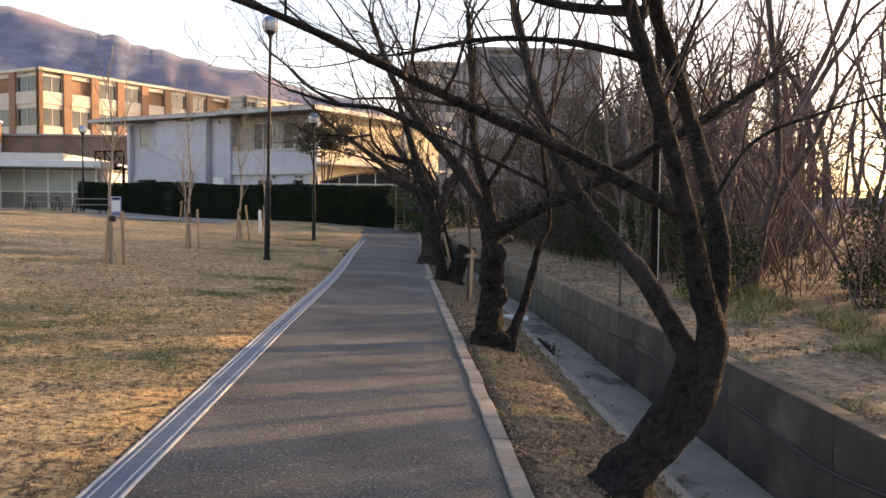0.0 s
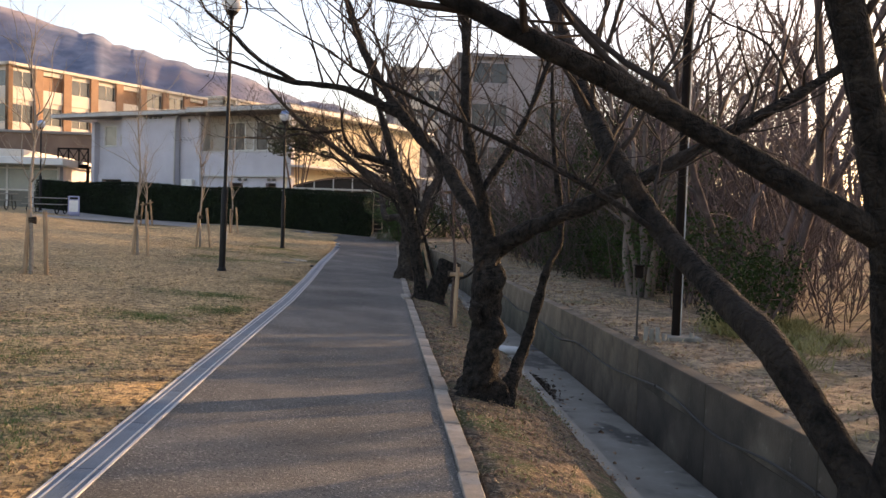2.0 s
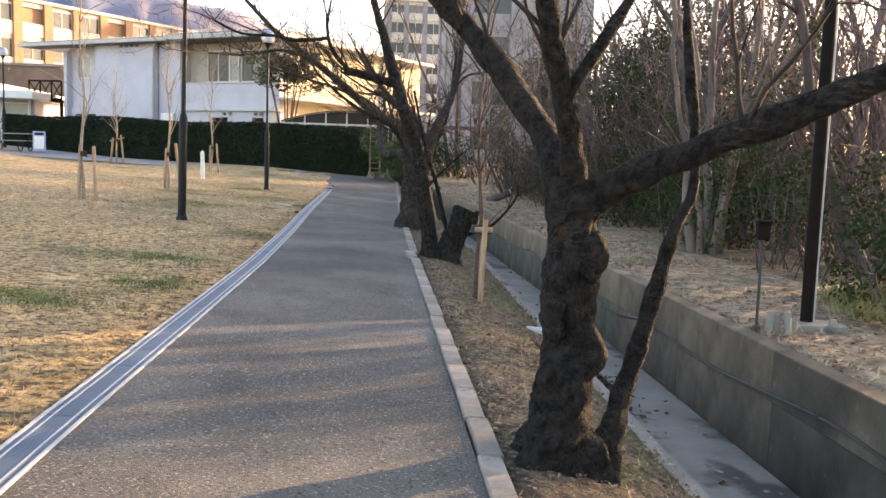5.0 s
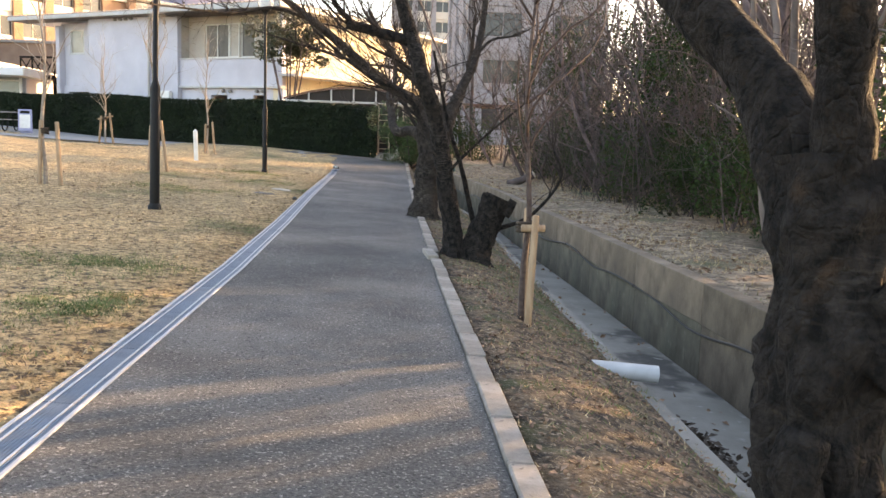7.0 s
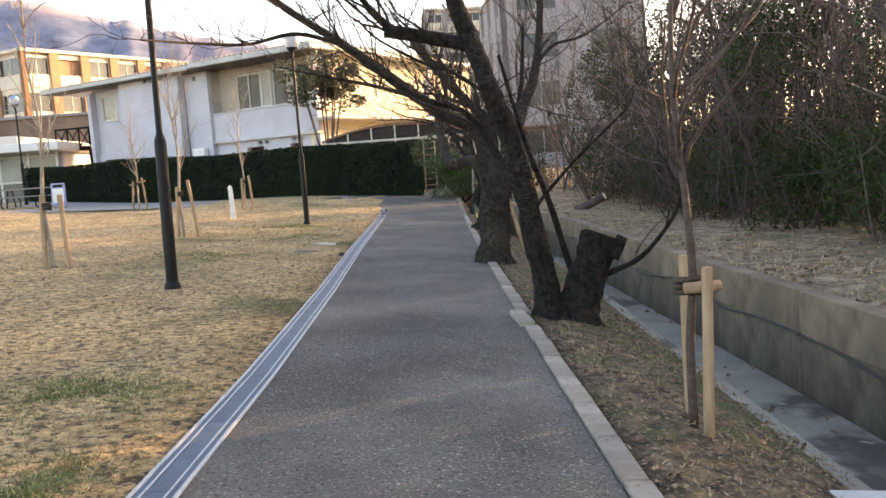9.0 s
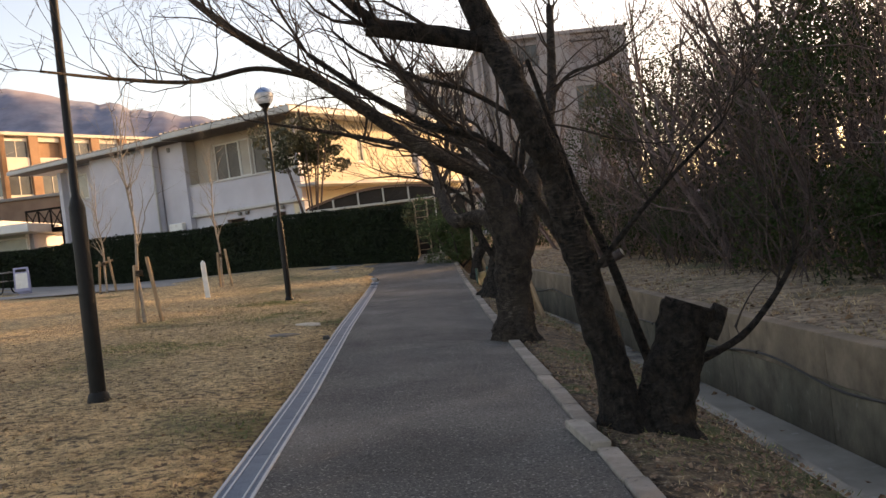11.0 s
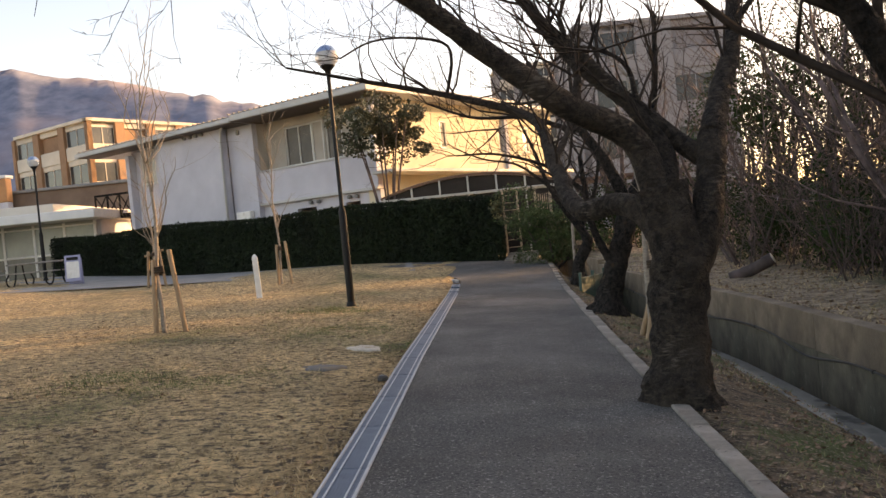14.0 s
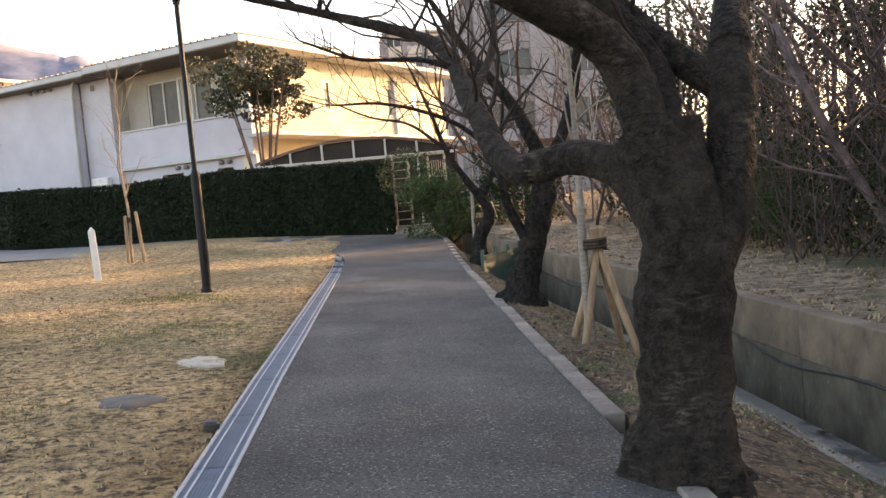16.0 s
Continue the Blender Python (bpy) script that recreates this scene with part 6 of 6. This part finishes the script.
def on_verge(lo, hi):
    def place(r, n):
        out = []
        y = 3.0 + 33 * r.random(n) ** 1.1
        k = r.random(n)
        for a, b in zip(k, y):
            if noise.noise(Vector((a * 2, b * 0.8, 9))) < r.uniform(-0.6, 0.3):
                continue
            t = lo + (hi - lo) * a
            kx = kerb_x(b) + 0.075
            gx = kx + (left_x(b) - kx) * t
            p = W(gx, b, -0.36 * t ** 1.7)
            p.z += 0.035 * (noise.noise(Vector((gx * 1.3, b * 1.3, 0))) + 0.5 * noise.noise(Vector((gx * 4, b * 4, 3)))) + 0.006
            out.append(tuple(p))
        return out
    return place


def on_bank(r, n):
    out = []
    y = 4.0 + 34 * r.random(n) ** 1.2
    for b in y:
        i = r.random() ** 1.5 * 9
        gx = wall_x(b) + 0.15 + 0.35 * i
        if noise.noise(Vector((gx * 0.9, b * 0.6, 2))) < r.uniform(-0.5, 0.4):
            continue
        p = W(gx, b, 0.22 + 0.02 * i)
        p.z += 0.03 * noise.noise(Vector((gx * 1.3, b * 1.3, 0))) + 0.005
        out.append(tuple(p))
    return out


def on_floor(r, n):
    return [tuple(W(left_x(b) + 0.1 + 0.75 * r.random() ** 2.2, b, -0.612)) for b in 3 + 30 * r.random(n)]


scatter("dry_grass", 70000, on_lawn, (0.02, 0.055), STRAW, "short dry straw grass with green patches", 41, True)
GREENS = ((-3.7, 8.6, 1.3, 1.4), (-3.6, 9.4, 1.4, 1.6), (-2.9, 10.0, 0.9, 1.0), (-4.9, 8.4, 1.2, 1.4), (-4.6, 7.4, 1.0, 1.0), (-4.0, 11.6, 1.4, 1.0), (-2.4, 15.6, 0.7, 0.5), (-2.6, 12.8, 0.6, 0.5), (-2.2, 7.6, 0.5, 0.9), (-3.4, 30.6, 0.9, 0.7), (-2.6, 27.6, 0.8, 0.9), (-3.6, 24.0, 0.9, 0.7), (-2.0, 14.0, 0.3, 0.5))


def on_green(r, n):
    """Greener clumps in the dry lawn."""
    out = []
    while len(out) < n:
        cx, cy, rx, ry = GREENS[int(r.integers(len(GREENS)))]
        gx, b = cx + r.normal() * rx * 0.6, cy + r.normal() * ry * 0.6
        if gx > drain_x(b) - 0.05 or noise.noise(Vector((gx * 2.2, b * 2.2, 5))) < r.uniform(-0.6, 0.1):
            continue
        p = W(gx, b)
        p.z += 0.02 * (noise.noise(Vector((gx * 1.3, b * 1.3, 0))) + 0.5 * noise.noise(Vector((gx * 4, b * 4, 3)))) - 0.004
        out.append(tuple(p))
    return out


scatter("green_grass", 46000, on_green, (0.018, 0.045), GREENGRASS, "short green grass clumps in the dry lawn", 50, True)
scatter("verge_weeds", 9000, on_verge(0.1, 1.0), (0.02, 0.05), GREENGRASS, "low green weeds and moss on the verge", 51, True)
scatter("verge_grass", 15000, on_verge(0.0, 1.0), (0.012, 0.04), STRAW, "sparse dry grass on the verge", 42, True)
scatter("fallen_leaves", 12000, on_verge(0.0, 0.95), (0.013, 0.036), DEADLEAF, "brown fallen leaves on the verge", 43)
scatter("bank_grass", 26000, on_bank, (0.025, 0.09), STRAW, "dry grass on the bank", 44, True)
scatter("bank_leaves", 5000, on_bank, (0.03, 0.07), DEADLEAF, "brown fallen leaves on the bank", 45)
def on_tussock(r, n):
    out = []
    for _ in range(34):
        b = r.uniform(7.0, 14.5)
        gx = r.uniform(4.3, 6.0)
        for _ in range(n // 34):
            p = W(gx + r.normal() * 0.13, b + r.normal() * 0.16, 0.26 + 0.02 * (gx - wall_x(b)) / 0.35)
            out.append(tuple(p))
    return out


LITTER = material("wet_leaf_litter", (0.02, 0.015, 0.011), (0.11, 0.08, 0.055), 25, 0.8, 0.0)
scatter("lawn_leaves", 5000, on_lawn, (0.018, 0.05), DEADLEAF, "small brown leaves scattered on the lawn", 47)
scatter("tussock_grass", 5400, on_tussock, (0.1, 0.32), TUSSOCK, "yellow-green grass tussocks on the bank", 48, True)
scatter("leaf_litter", 1300, lambda r, n: [tuple(W(left_x(13) + 0.06 + abs(r.normal()) * 0.13, 13.45 + r.normal() * 0.35, -0.6 + 0.07 * r.random())) for _ in range(n)], (0.03, 0.06), LITTER, "dark wet leaf litter lying in the channel", 49)
scatter("channel_leaves", 260, on_floor, (0.03, 0.06), DEADLEAF, "dead leaves in the channel", 46)

# ---------------------------------------------------------------- pieces: channel wall, kerb, drain
wall = tagged(new("wall_channel"), "stained concrete retaining wall of the drainage channel", "wall", kind="structure")
y = -8.0
while y < 43:
    L = 1.98
    a, b = W(wall_x(y) + 0.14, y, -0.74), W(wall_x(y + L) + 0.14, y + L, -0.74)
    ang = math.degrees(math.atan2(-(b.x - a.x), b.y - a.y))
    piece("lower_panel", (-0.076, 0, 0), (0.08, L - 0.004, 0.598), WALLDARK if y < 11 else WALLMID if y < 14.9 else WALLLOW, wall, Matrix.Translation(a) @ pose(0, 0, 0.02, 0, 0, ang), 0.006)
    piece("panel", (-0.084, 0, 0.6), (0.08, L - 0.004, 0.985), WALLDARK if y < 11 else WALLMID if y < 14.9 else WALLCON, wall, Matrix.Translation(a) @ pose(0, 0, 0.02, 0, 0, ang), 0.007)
    y += L

kerb = tagged(new("kerb"), "row of pale concrete kerb blocks beside the path", "kerb", kind="structure")
rng = random.Random(9)
y = -4.0
while y < 41.5:
    shove, turn, up = rng.gauss(0, 0.004), rng.gauss(0, 0.4), rng.gauss(0, 0.003)
    if 17.5 < y < 18.1:
        shove, turn, up = -0.035, 4.0, 0.03
    if not 22.0 < y < 23.1:
        piece("block", (-0.06, 0, -0.1), (0.06, 0.594, 0.022), KERB, kerb, Matrix.Translation(W(kerb_x(y) + shove, y, up)) @ pose(0, 0, 0, 0, LEAN, turn + math.degrees((kerb_x(y) - kerb_x(y + 0.6)) / 0.6)), 0.007)
    y += 0.6

drain = tagged(new("drain"), "steel slot drain with pale edges along the lawn", "drain", kind="structure")


def grating_mesh():
    bm = bmesh.new()
    L = 0.996
    add_box(bm, (-0.09, 0, -0.05), (0.09, L, -0.0025), slot=0)
    for k in range(11):
        x = -0.08 + 0.016 * k
        add_box(bm, (x - 0.0055, 0.004, -0.0025), (x + 0.0055, L - 0.004, 0.0), slot=0)
    for x in (-0.052, 0.052):
        add_box(bm, (x - 0.0045, 0.002, -0.005), (x + 0.0045, L - 0.002, 0.004), slot=1)
    for x in (-0.096, 0.096):
        add_box(bm, (x - 0.01, 0.0, -0.06), (x + 0.01, L + 0.002, 0.006), None, 0.003, slot=2)
    bmesh.ops.recalc_face_normals(bm, faces=bm.faces)
    me = bpy.data.meshes.new("grating")
    bm.to_mesh(me)
    bm.free()
    for m in (GRATE, GALV, KERBLIGHT):
        me.materials.append(m)
    return me


KERBLIGHT = material("drain_edge_concrete", (0.38, 0.385, 0.39), (0.5, 0.5, 0.5), 6, 0.7, 0.2, 60, (0.36, 0.35, 0.33), 2.5, (0.6, 0.8))
gm = grating_mesh()
y = -4.0
while y < 36.0:
    a, b = W(drain_x(y) + 0.105, y, 0.002), W(drain_x(y + 1) + 0.105, y + 1, 0.002)
    ob = new("grating", gm)
    ob.parent = drain
    ob.matrix_basis = Matrix.Translation(a) @ pose(0, 0, 0, 0, LEAN, math.degrees(math.atan2(-(b.x - a.x), b.y - a.y)))
    y += 1.0
piece("end_edge", (-0.05, 0, -0.06), (0.05, 4.3, 0.02), KERBLIGHT, drain, Matrix.Translation(W(-1.6, 36.25, 0.005)) @ pose(0, 0, 0, 0, LEAN, 21), 0.01)
bolt = empty("rubber_cap", tuple(W(-1.56, 23.7, 0.0)), "small black rubber cap on the drain", "cap")
lathe("dome", [(0.045, 0.0), (0.045, 0.03), (0.03, 0.045), (0.005, 0.047)], CABLE, bolt, Matrix.Translation(W(-1.56, 23.7, 0.004)) @ pose(0, 0, 0, 0, LEAN, 0))
